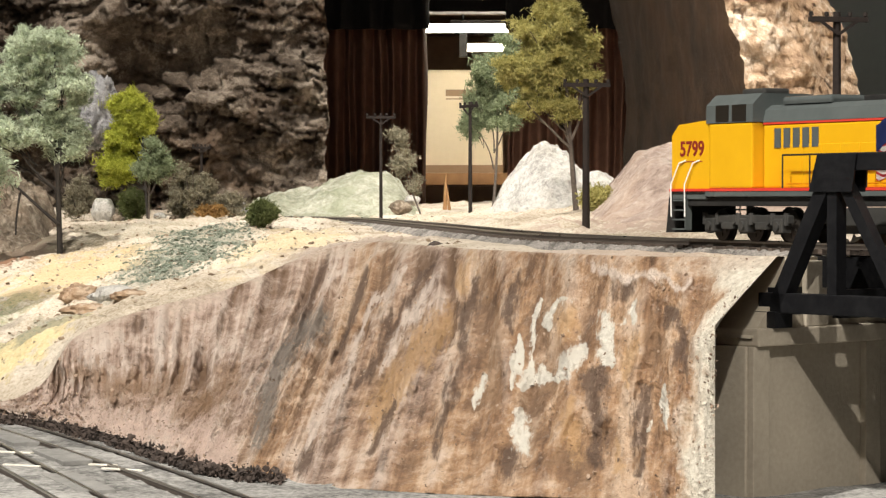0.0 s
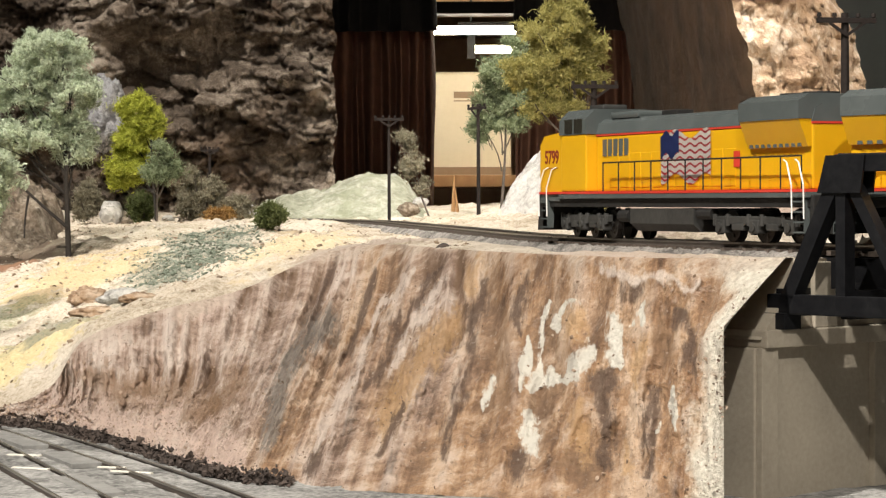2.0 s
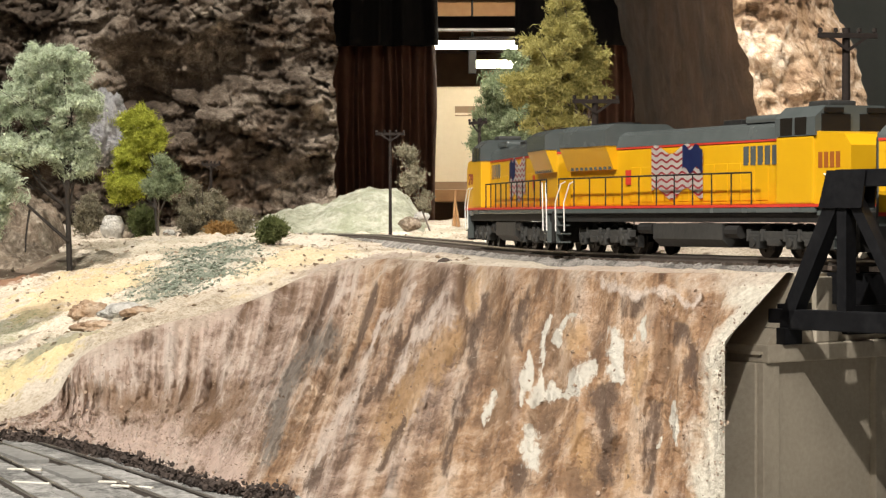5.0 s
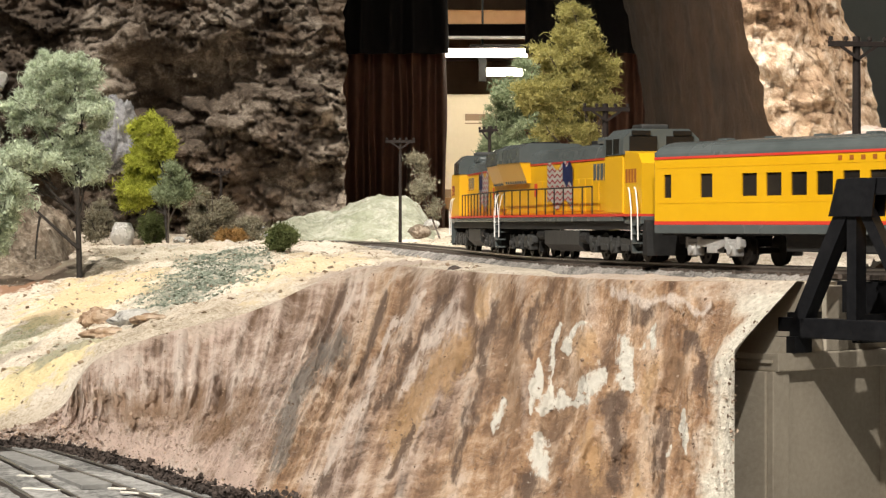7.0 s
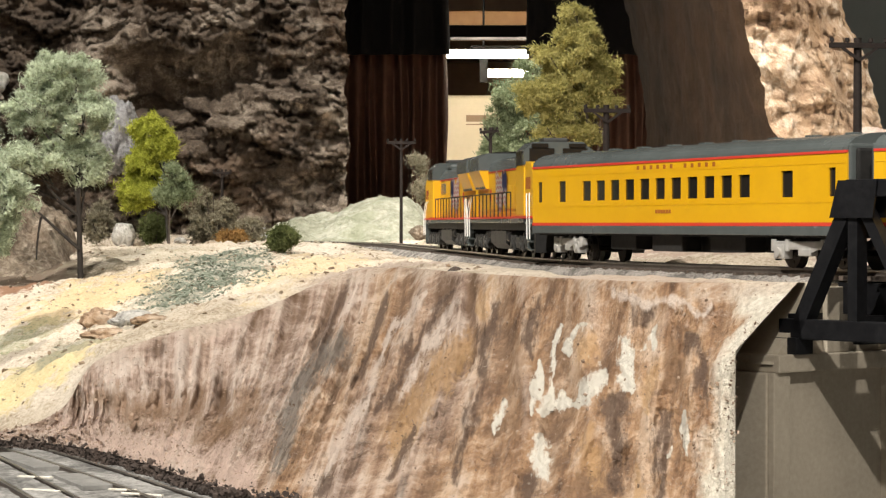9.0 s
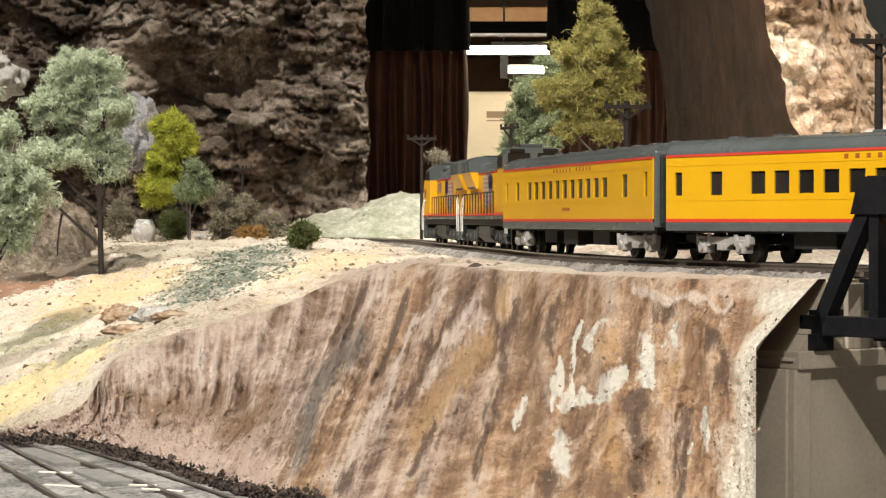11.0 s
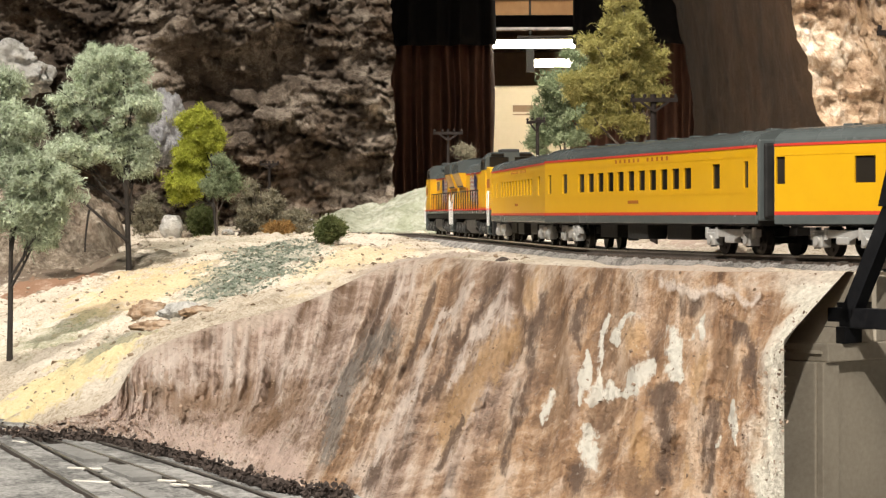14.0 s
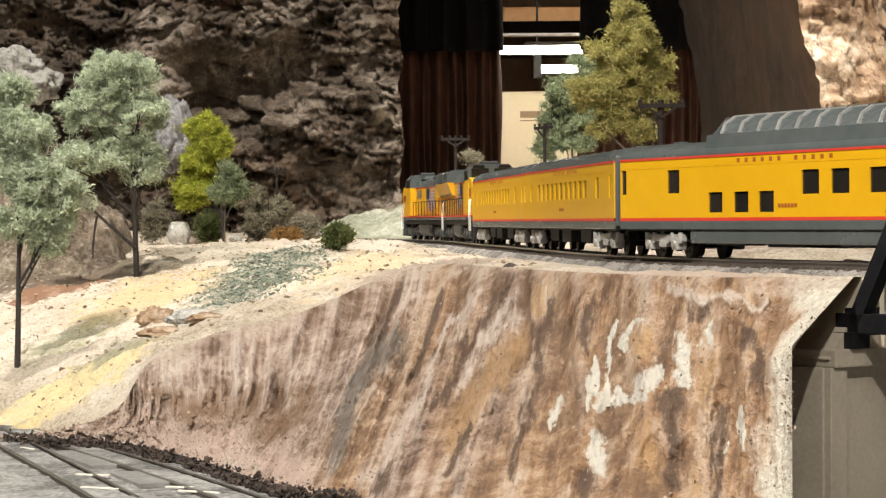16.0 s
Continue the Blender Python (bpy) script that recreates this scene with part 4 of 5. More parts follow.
M_NUMBER = surface("dark_red_number_paint", (0.17, 0.012, 0.010), (0.22, 0.018, 0.014), 300, 60, 0.5, bump=0)


def lettering(text, parent, m, size, material, label):
    cu = bpy.data.curves.new("lettering", "FONT")
    cu.body, cu.size, cu.extrude, cu.align_x, cu.offset = text, size, 0.0001, "CENTER", 0.00018
    tmp = bpy.data.objects.new("lettering", cu)
    scene.collection.objects.link(tmp)
    me = bpy.data.meshes.new_from_object(tmp.evaluated_get(bpy.context.evaluated_depsgraph_get()))
    bpy.data.objects.remove(tmp)
    me.materials.clear()
    me.materials.append(material)
    ob = new("lettering", me)
    ob.parent, ob.matrix_local = parent, m
    ob["label"] = label
    return ob


def flag_on(parent, x0, x1, z0, z1, y, front):
    """Painted flag: wavy striped field with a blue corner; front is the x sign of its hoist."""
    sgn = 1 if y > 0 else -1

    def field(a0, a1, b0, b1, yy, wob):
        bm = bmesh.new()
        n = 14
        top, bot = [], []
        for i in range(n + 1):
            x = a0 + (a1 - a0) * i / n
            w = wob * 0.0019 * math.sin(i / n * 10.5 + 0.6)
            top.append(bm.verts.new((x, yy, b1 + w)))
            bot.append(bm.verts.new((x, yy, b0 + w * 1.2)))
        for i in range(n):
            bm.faces.new((bot[i], bot[i + 1], top[i + 1], top[i]))
        bmesh.ops.solidify(bm, geom=bm.faces[:], thickness=0.00012)
        return bm
    f = part("flag", field(x0, x1, z0, z1, y, 1.0), M_FLAG, parent, "painted waving flag with red and white stripes")
    w = (x1 - x0) * 0.38
    a = (x1 - w, x1) if front > 0 else (x0, x0 + w)
    part("flag_canton", field(a[0], a[1], z0 + (z1 - z0) * 0.52, z1 + 0.0004, y + 0.0002 * sgn, 0.6), M_BLUE, f, "blue flag corner")


def handrails(parent, xs, y, z0, z1, material, name="handrail"):
    bm = bmesh.new()
    for x in xs:
        rod(bm, (x, y, z0), (x, y, z1), 0.00032, n=6)
    rod(bm, (xs[0], y, z1), (xs[-1], y, z1), 0.00034, n=6)
    return part(name, bm, material, parent, "thin dark handrail on stanchions" if material is M_DARK else "white painted step handrail")


def locomotive(number):
    """Diesel, 0.25 long; x forward, origin on the rails under its middle."""
    L = thing("diesel_locomotive", Matrix.Identity(4), "yellow and grey six-axle diesel locomotive hauling passenger cars", "locomotive", "locomotives of the train")
    H = 0.125
    part("frame", boxes(mm(-121, 121, -15.5, 15.5, 13.0, 16.5), bevel=0.0004), M_DARK, L)
    part("sill", boxes(mm(-122, 99, -17.0, 17.0, 16.5, 18.5), bevel=0.0003), M_GREY, L, "grey walkway edge")
    part("sill_stripe", boxes(mm(-122, 121.5, -17.15, 17.15, 18.5, 19.5)), M_RED, L, "thin red stripe")
    # long hood
    hood = part("hood", boxes(mm(-117, 70, -11.5, 11.5, 19.5, 42.5), bevel=0.0008), M_YELLOW, L)
    for y in (-1, 1):
        for i in range(11):
            x = -58 + i * 10.5
            part("hood_door", boxes(mm(x, x + 9.4, y * 11.5 - 0.25, y * 11.5 + 0.25, 21, 35), bevel=0.0002), M_YELLOW, hood)
        bm = bmesh.new()
        for i in range(9):
            box(bm, *mm(-112 + i * 4.6, -109.6 + i * 4.6, y * 13.2 - 0.3, y * 13.2 + 0.3, 34.5, 40.5))
        part("radiator_grille", bm, M_GREY, hood, "grey radiator louvres")
        bm = bmesh.new()
        for i in range(5):
            box(bm, *mm(38 + i * 5.4, 41.6 + i * 5.4, y * 11.5 - 0.35, y * 11.5 + 0.35, 34, 41))
        part("intake_grille", bm, M_GREY, hood, "grey intake louvres")
    part("roof_stripe", boxes(mm(-117.2, 70, -11.7, 11.7, 42.5, 43.3)), M_RED, L, "thin red stripe")
    part("roof", profile([(-0.0118, 0.0433), (0.0118, 0.0433), (0.0105, 0.0478), (0.0075, 0.0496), (-0.0075, 0.0496), (-0.0105, 0.0478)], -0.1172, 0.070), M_GREY, L)
    part("radiator_wing", profile([(-0.0130, 0.0345), (0.0130, 0.0345), (0.0168, 0.0440), (0.0168, 0.0505), (0.0120, 0.0528), (-0.0120, 0.0528), (-0.0168, 0.0505), (-0.0168, 0.0440)], -0.1165, -0.071), M_YELLOW, L)
    part("radiator_roof", profile([(-0.0171, 0.0442), (0.0171, 0.0442), (0.0171, 0.0507), (0.0122, 0.0532), (-0.0122, 0.0532), (-0.0171, 0.0507)], -0.1168, -0.0707), M_GREY, L)
    for x in (-103, -86):
        bm = bmesh.new()
        rod(bm, mm(x, 0, 53), mm(x, 0, 54.2), 0.007, n=20)
        part("roof_fan", bm, M_DARK, L, "round roof fan")
    part("exhaust_stack", boxes(mm(8, 22, -4, 4, 49.4, 51.8), bevel=0.0005), M_DARK, L)
    part("dynamic_brake", boxes(mm(34, 62, -9, 9, 49.4, 52.4), bevel=0.0012), M_GREY, L)
    # cab
    cab = part("cab", boxes(mm(70.5, 97, -16.5, 16.5, 19.5, 43.5), bevel=0.0008), M_YELLOW, L)
    part("cab_roof", profile([(-0.0167, 0.0435), (0.0167, 0.0435), (0.0165, 0.0500), (0.0120, 0.0540), (-0.0120, 0.0540), (-0.0165, 0.0500)], 0.070, 0.0985), M_GREY, cab)
    part("air_conditioner", boxes(mm(76, 90, -6, 6, 53.8, 56.2), bevel=0.0008), M_SIDEFRAME, cab, "white-grey rooftop unit")
    for y in (-1, 1):
        part("cab_window", boxes(mm(74, 82.5, y * 16.55 - 0.2, y * 16.55 + 0.2, 43.8, 50)), M_WINDOW, cab, "dark cab window")
        part("cab_window", boxes(mm(84.5, 92.5, y * 16.55 - 0.2, y * 16.55 + 0.2, 43.8, 50)), M_WINDOW, cab, "dark cab window")
        part("windshield", boxes(mm(98.2, 98.9, y * 8 - 6, y * 8 + 6, 44.5, 51)), M_WINDOW, cab, "dark front window")
        part("number_board", boxes(mm(98.4, 99.3, y * 9 - 4, y * 9 + 4, 51.4, 53.2)), M_WINDOW, cab)
    nose = part("nose", side_shape([(0.097, 0.0195), (0.1215, 0.0195), (0.1215, 0.0395), (0.117, 0.0435), (0.097, 0.0450)], -0.0158, 0.0158), M_YELLOW, L)
    part("nose_sill", boxes(mm(99, 122, -16.2, 16.2, 15.5, 18.5), bevel=0.0003), M_GREY, L)
    bm = bmesh.new()
    for y in (-3.2, 3.2):
        rod(bm, mm(121.3, y, 37), mm(122.6, y, 37), 0.0016, n=10)
    part("headlight", bm, M_WHITE, nose, "pair of round headlights")
    part("pilot", side_shape([(0.1205, 0.0175), (0.1245, 0.0165), (0.1265, 0.0030), (0.1205, 0.0030)], -0.0150, 0.0150), M_DARK, L)
    part("rear_pilot", boxes(mm(-124, -121, -15, 15, 4, 17.5), bevel=0.0004), M_DARK, L)
    for x in (1, -1):
        bm = bmesh.new()
        box(bm, *mm(123 if x > 0 else -129.5, 129.5 if x > 0 else -123, -1.4, 1.4, 8.5, 11.5), bevel=0.0004)
        part("coupler", bm, M_DARK, L)
        for y in (-1, 1):
            bm = bmesh.new()
            for k in range(4):
                box(bm, *mm(x * 116 - 4, x * 116 + 4, y * 15.2 - 1.6, y * 15.2 + 1.6, 4 + 3.6 * k, 4.6 + 3.6 * k))
            box(bm, *mm(x * 116 - 4.4, x * 116 - 4, y * 15.2 - 1.6, y * 15.2 + 1.6, 4, 16))
            part("step", bm, M_GREY, L)
            bm = bmesh.new()
            for dx in (-4.4, 4.4):
                q = x * 116 + dx
                rod(bm, mm(q, y * 17, 9.0), mm(q, y * 17.2, 21), 0.0003, n=6)
                rod(bm, mm(q, y * 17.2, 21), mm(q - x * 4.5, y * 16.6, 29), 0.0003, n=6)
                rod(bm, mm(q - x * 4.5, y * 16.6, 29), mm(q - x * 8, y * 16.0, 30), 0.0003, n=6)
            part("step_handrail", bm, M_WHITE, L, "white painted step handrail")
    for y in (-1, 1):
        handrails(L, [-0.118 + 0.0155 * i for i in range(12)], y * 0.0166, 0.0195, 0.0312, M_DARK)
        flag_on(L, -0.038, 0.006, 0.0240, 0.0415, y * 0.0121, 1)
        m = pose(0.1085, y * 0.01585, 0.0318, 90, 0, 0 if y < 0 else 180)
        if number:
            lettering(number, nose, m, 0.0078, M_NUMBER, "dark red road number")
            part("number_line", boxes(mm(102, 114, y * 15.82 - 0.1, y * 15.82 + 0.1, 29.4, 29.9)), M_LETTER, nose)
        else:
            bm = bmesh.new()
            for i in range(4):
                box(bm, *mm(99.5 + i * 4, 102.3 + i * 4, y * 15.82 - 0.1, y * 15.82 + 0.1, 32, 37.5))
            part("road_number", bm, M_LETTER, nose, "dark red road number")
        part("emblem", boxes(mm(-62, -57, y * 11.9 - 0.1, y * 11.9 + 0.1, 28, 34), bevel=0.00005), M_RED, hood, "small red and white emblem")
    # tank and running gear
    bm = profile([(-0.0155, 0.0125), (-0.0155, 0.0065), (-0.0120, 0.0035), (0.0120, 0.0035), (0.0155, 0.0065), (0.0155, 0.0125)], -0.030, 0.028)
    part("fuel_tank", bm, M_SIDEFRAME, L)
    for y in (-1, 1):
        for a, b, z, r in ((-44, -32, 10.5, 0.0022), (30, 40, 9.5, 0.0026)):
            part("air_tank", rod(bmesh.new(), mm(a, y * 13.5, z), mm(b, y * 13.5, z), r, n=10), M_DARK, L)
    for x in (-0.077, 0.077):
        bogie(L, x, (-0.0235, 0.0, 0.0235), 0.0060, M_SIDEFRAME, 0.0128)
    return L


def passenger_car(dome=False):
    """Streamlined coach, 0.294 long; x forward, origin on the rails under its middle."""
    C = thing("passenger_car", Matrix.Identity(4), "yellow streamlined dome car with glazed roof bubble and grey roof" if dome else "yellow streamlined passenger coach with red stripes and grey roof", "railway carriage", "coaches of the train")
    h, w = 0.145, 17.0
    core = part("core", boxes(mm(-144, 144, -15.6, 15.6, 16, 41)), M_WINDOW, C, "dark interior behind the windows")
    u2x = lambda u: 145 - 290 * u
    if dome:
        spans = [(0.012, 5, 26.5, 36.5), (0.171, 11, 26.5, 36.0), (0.297, 12, 18.5, 26.5), (0.370, 12, 18.5, 26.5), (0.439, 12, 18.5, 26.5), (0.554, 13, 25.0, 34.0), (0.628, 13, 25.0, 34.0), (0.72, 13, 25.0, 34.0), (0.80, 13, 25.0, 34.0), (0.90, 9, 26.5, 36.0), (0.985, 5, 26.5, 36.5)]
    else:
        spans = [(0.030, 5, 25.5, 34.5), (0.119, 8, 25.5, 34.5)] + [(0.213 + 0.0516 * i, 9.4, 25.8, 34.2) for i in range(11)] + [(0.847, 9, 25.5, 35.0), (0.963, 5, 25.5, 35.5)]
    wins = sorted((u2x(u) - a / 2, u2x(u) + a / 2, b, c) for u, a, b, c in spans)
    for y in (-1, 1):
        bm = bmesh.new()
        y0, y1 = sorted((y * 15.6, y * w))
        x = -145
        for a, b, lo, hi in wins:
            box(bm, *mm(x, a, y0, y1, 16.5, 40.5))
            box(bm, *mm(a, b, y0, y1, 16.5, lo))
            box(bm, *mm(a, b, y0, y1, hi, 40.5))
            x = b
        box(bm, *mm(x, 145, y0, y1, 16.5, 40.5))
        bmesh.ops.remove_doubles(bm, verts=bm.verts[:], dist=1e-6)
        side = part("side", bm, M_YELLOW, C)
        for a, b, lo, hi in wins:
            part("window", boxes(mm(a, b, y * 16.2 - 0.15, y * 16.2 + 0.15, lo, hi)), M_WINDOW, side, "dark window pane")
        part("stripe", boxes(mm(-145, 145, y * (w + 0.06) - 0.1, y * (w + 0.06) + 0.1, 15.2, 16.5)), M_RED, C, "red lower stripe")
        part("stripe", boxes(mm(-145, 145, y * (w - 0.1) - 0.35, y * (w - 0.1) + 0.35, 40.4, 41.3)), M_RED, C, "red upper stripe")
        part("seam", boxes(mm(-144.8, 144.8, y * (w + 0.02) - 0.08, y * (w + 0.02) + 0.08, 36.9, 37.15)), M_YELLOW, C)
        if not dome:
            part("seam", boxes(mm(-144.8, 144.8, y * (w + 0.02) - 0.08, y * (w + 0.02) + 0.08, 23.4, 23.65)), M_YELLOW, C)
        bm = bmesh.new()
        for i in range(12):
            if i != 5:
                q = -42 + i * 6.4 if not dome else -32 + i * 6.4
                box(bm, *mm(q, q + 2.2, y * (w + 0.08) - 0.08, y * (w + 0.08) + 0.08, 37.9, 39.5))
        part("lettering_bar", bm, M_LETTER, C, "brown letterboard lettering")
        q = -2 if not dome else -6
        bm = bmesh.new()
        for i in range(6):
            box(bm, *mm(q + i * 2.5, q + i * 2.5 + 1.9, y * (w + 0.08) - 0.08, y * (w + 0.08) + 0.08, 20.2, 21.6))
        part("car_name", bm, M_LETTER, C, "small brown car name")
        part("skirt", boxes(mm(-145, 145, y * 16.6 - 0.6, y * 16.6 + 0.6, 11.8, 15.2), bevel=0.0003), M_GREY, C)
    arc = [(16.9 * math.cos(a) ** 0.75 if math.cos(a) > 0 else 0, 41.3 + 6.2 * math.sin(a)) for a in [math.pi / 2 * i / 9 for i in range(9)]] + [(0, 47.5)]
    rows = [mm(a, b) for a, b in arc] + [mm(-a, b) for a, b in reversed(arc[:-1])]
    roof = part("roof", profile(rows, -0.145, 0.145), M_GREY, C)
    for i in range(9):
        q = -120 + i * 30
        if not (dome and -110 < q < 80):
            part("roof_vent", boxes(mm(q - 3, q + 3, -2.2, 2.2, 47.0, 48.3), bevel=0.0004), M_GREY, roof)
    if dome:
        base = part("dome_base", profile([mm(-15.5, 44), mm(15.5, 44), mm(14.5, 49.5), mm(-14.5, 49.5)], -0.100, 0.070), M_GREY, C)
        glass_rows = [mm(14.3, 49.5), mm(12.6, 53.5), mm(8.0, 56.3), mm(0, 57.0), mm(-8.0, 56.3), mm(-12.6, 53.5), mm(-14.3, 49.5)]
        bub = part("dome_glass", profile(glass_rows, -0.090, 0.058), M_DOME, C, "curved glass dome panes")
        bub.visible_shadow = False
        part("dome_front", side_shape([mm(58, 49.5), mm(70, 49.5), mm(58, 56)], -0.012, 0.012), M_DOME, C, "sloping front pane")
        for i in range(11):
            bm = bmesh.new()
            q = -90 + i * 14.8
            for a, b in zip(glass_rows, glass_rows[1:]):
                beam(bm, (q * 0.001, a[0], a[1]), (q * 0.001, b[0], b[1]), 0.0012, 0.0012)
            part("dome_rib", bm, M_SILVER, C)
        part("dome_rail", boxes(mm(-90, 58, -1, 1, 56.6, 57.6)), M_GREY, C)
        part("dome_seats", boxes(*[mm(-84 + i * 12, -78 + i * 12, -11, 11, 46, 52) for i in range(11)], bevel=0.001), M_DARK, C, "rows of dark seats under the dome")
    for x in (-1, 1):
        xe = sorted((x * 144.0, x * 146.4))
        part("end_wall", boxes(mm(*xe, -16.4, 16.4, 13, 43.5), bevel=0.0008), M_GREY, C)
        xd = sorted((x * 146.2, x * 149.2))
        part("diaphragm", boxes(mm(*xd, -7.2, 7.2, 14, 42.5), bevel=0.001), M_DARK, C, "black corridor bellows")
        bm = boxes(mm(*sorted((x * 140, x * 150)), -1.4, 1.4, 7.5, 10.5), bevel=0.0003)
        part("coupler", bm, M_DARK, C)
        part("full_width_bellows", boxes(mm(*sorted((x * 146.3, x * 148.4)), -14.6, 14.6, 14, 42.0), bevel=0.001), M_DARK, C, "black rubber end sheet")
        bogie(C, x * 0.108, (-0.0155, 0.0155), 0.0055, M_SILVER, 0.0132)
    for x0, x1, y0, y1, z0 in ((-70, -44, -13, -4, 5.0), (-36, -18, -14, -5, 6.0), (-8, 18, -13, -3, 4.6), (28, 40, -14, -6, 6.5), (50, 72, -13, -4, 5.5), (-60, -30, 4, 13, 5.2), (-6, 22, 5, 14, 5.0), (40, 66, 4, 13, 5.4)):
        part("underfloor_box", boxes(mm(x0, x1, y0, y1, z0, 12.5), bevel=0.0006), M_DARK, C)
    part("underframe", boxes(mm(-143, 143, -14.5, 14.5, 11.0, 16)), M_DARK, C)
    if dome:
        part("lower_body", boxes(mm(-78, 82, -16.4, 16.4, 6.0, 12), bevel=0.0012), M_GREY, C, "deep grey skirt below the dome")
    return C


TRAIN = [
    (locomotive("5799"), 0.1261, 1, 0.077), (locomotive(""), 0.3783, -1, 0.077),
    (passenger_car(), 0.6553, 1, 0.108), (passenger_car(), 0.9537, 1, 0.108), (passenger_car(True), 1.2522, 1, 0.108),
]


def head_at(t):
    """Length along the line of the train's front end."""
    q = t / 16
    return -0.0847 + 1.2192 * q + 0.0119 * q ** 3


# ---- vegetation ----
def limb(bm, a, b, r0, r1, bend=0.12, n=5):
    a, b = Vector(a), Vector(b)
    d = (b - a).length
    off = Vector((random.uniform(-1, 1), random.uniform(-1, 1), 0)) * bend * d
    last, lr = a, r0
    for i in range(1, n + 1):
        t = i / n
        p = a.lerp(b, t) + off * math.sin(math.pi * t)
        r = r0 + (r1 - r0) * t
        rod(bm, last, p, lr, r, 7)
        last, lr = p, r


def leaf_cloud(blobs, clumps, per, size, spread, rng, strands=0.5):
    """Tangled foam: curled thin strands and small flakes in clumps inside a few lobes (x, y, z, rx, ry, rz)."""
    bl = np.array(blobs)
    vol = (bl[:, 3] * bl[:, 4] * bl[:, 5]) ** 0.8
    pick = bl[rng.choice(len(bl), size=clumps, p=vol / vol.sum())]
    d = rng.normal(size=(clumps, 3))
    d /= np.linalg.norm(d, axis=1)[:, None]
    far = np.where(rng.random(clumps) < 0.16, rng.uniform(1.0, 1.2, clumps), rng.uniform(0.35, 1.0, clumps) ** 0.5)
    c = pick[:, :3] + d * pick[:, 3:] * far[:, None]
    sp = spread * rng.uniform(0.5, 1.3, clumps)
    n = clumps * per
    k = rng.integers(0, clumps, n)
    p = c[k] + rng.normal(size=(n, 3)) * sp[k][:, None] * np.array((1, 1, 0.75))
    way = rng.normal(size=(n, 3))
    way /= np.linalg.norm(way, axis=1)[:, None]
    bow = np.cross(way, rng.normal(size=(n, 3)))
    bow /= np.linalg.norm(bow, axis=1)[:, None]
    broad = np.cross(way, bow)
    thin = rng.random(n) < strands
    length = size * rng.uniform(0.6, 1.5, n) * np.where(thin, 2.6, 1.0)
    width = size * rng.uniform(0.5, 1.0, n) * np.where(thin, 0.22, 0.75)
    rows = []
    for t in (-1.0, -0.33, 0.33, 1.0):
        m = p + way * (length * t)[:, None] + bow * (length * 0.75 * (t * t - 0.4))[:, None]
        w = broad * (width * (1.0 - 0.35 * abs(t)))[:, None]
        rows += [m - w, m + w]
    verts = np.stack(rows, axis=1).reshape(-1, 3)
    quad = np.array([(0, 1, 3, 2), (2, 3, 5, 4), (4, 5, 7, 6)])
    faces = (np.arange(n)[:, None, None] * 8 + quad[None]).reshape(-1, 4)
    return verts.tolist(), faces.tolist()


def crown(name, parent, material, blobs, clumps, per, size, spread, seed, label="", strands=0.5):
    rng = np.random.default_rng(seed)
    v, f = leaf_cloud(blobs, clumps, per, size, spread, rng, strands)
    me = bpy.data.meshes.new(name)
    me.from_pydata([tuple(p) for p in v], [], f)
    me.materials.append(material)
    ob = new(name, me)
    ob.parent = parent
    if label:
        ob["label"] = label
    return ob


def tree(x, y, z, height, lobes, leaf, bark, label, seed, radius=0.0022, clumps=230, per=34, lean=0.0, first=0.35, size=0.0011, spread=0.0029, category="tree", name="tree", strands=0.6):
    """Lobes: (side, up, half width, half height) as shares of the height."""
    random.seed(seed)
    T = thing(name, pose(x, y, z), label, category)
    bm = bmesh.new()
    top = Vector((lean * height, 0, height * 0.86))
    limb(bm, (0, 0, -0.004), top, radius, radius * 0.25, 0.02, 8)
    part("trunk", bm, bark, T)
    blobs = [(a * height, random.uniform(-0.05, 0.05) * height, b * height, c * height, c * height * 0.85, e * height) for a, b, c, e in lobes]
    for bx, by, bz, rx, ry, rz in blobs:
        bm = bmesh.new()
        t = min(0.85, max(first, bz / height - 0.22))
        root = Vector((lean * height * t, 0, height * 0.86 * t))
        limb(bm, root, (bx, by, bz), radius * 0.5, radius * 0.15, 0.1)
        for _ in range(5):
            d = Vector((random.uniform(-1, 1) * rx, random.uniform(-1, 1) * ry, random.uniform(-0.8, 0.9) * rz))
            limb(bm, Vector((bx, by, bz)).lerp(root, random.uniform(0, 0.6)), Vector((bx, by, bz)) + d * 0.8, radius * 0.25, radius * 0.1, 0.1, 3)
        part("limb", bm, bark, T)
    crown("crown", T, leaf, blobs, int(clumps * 0.90), int(per * 1.55), size * 1.25, spread * 0.85, seed, strands=strands)
    return T


def shrub(x, y, z, w, h, leaf, label, seed, clumps=60, per=30, size=0.0012, spread=0.003):
    S = thing("shrub", pose(x, y, z), label, "shrub")
    random.seed(seed)
    for k in range(5):
        bm = bmesh.new()
        limb(bm, (0, 0, -0.002), (random.uniform(-0.4, 0.4) * w, random.uniform(-0.4, 0.4) * w, h * random.uniform(0.6, 0.95)), 0.0008, 0.0003, 0.1, 4)
        part("stem", bm, M_TRUNK, S)
    crown("foliage", S, leaf, [(0, 0, h * 0.42, w * 0.46, w * 0.46, h * 0.44)], int(clumps * 1.3), int(per * 1.5), size, spread * 0.8, seed)
    return S


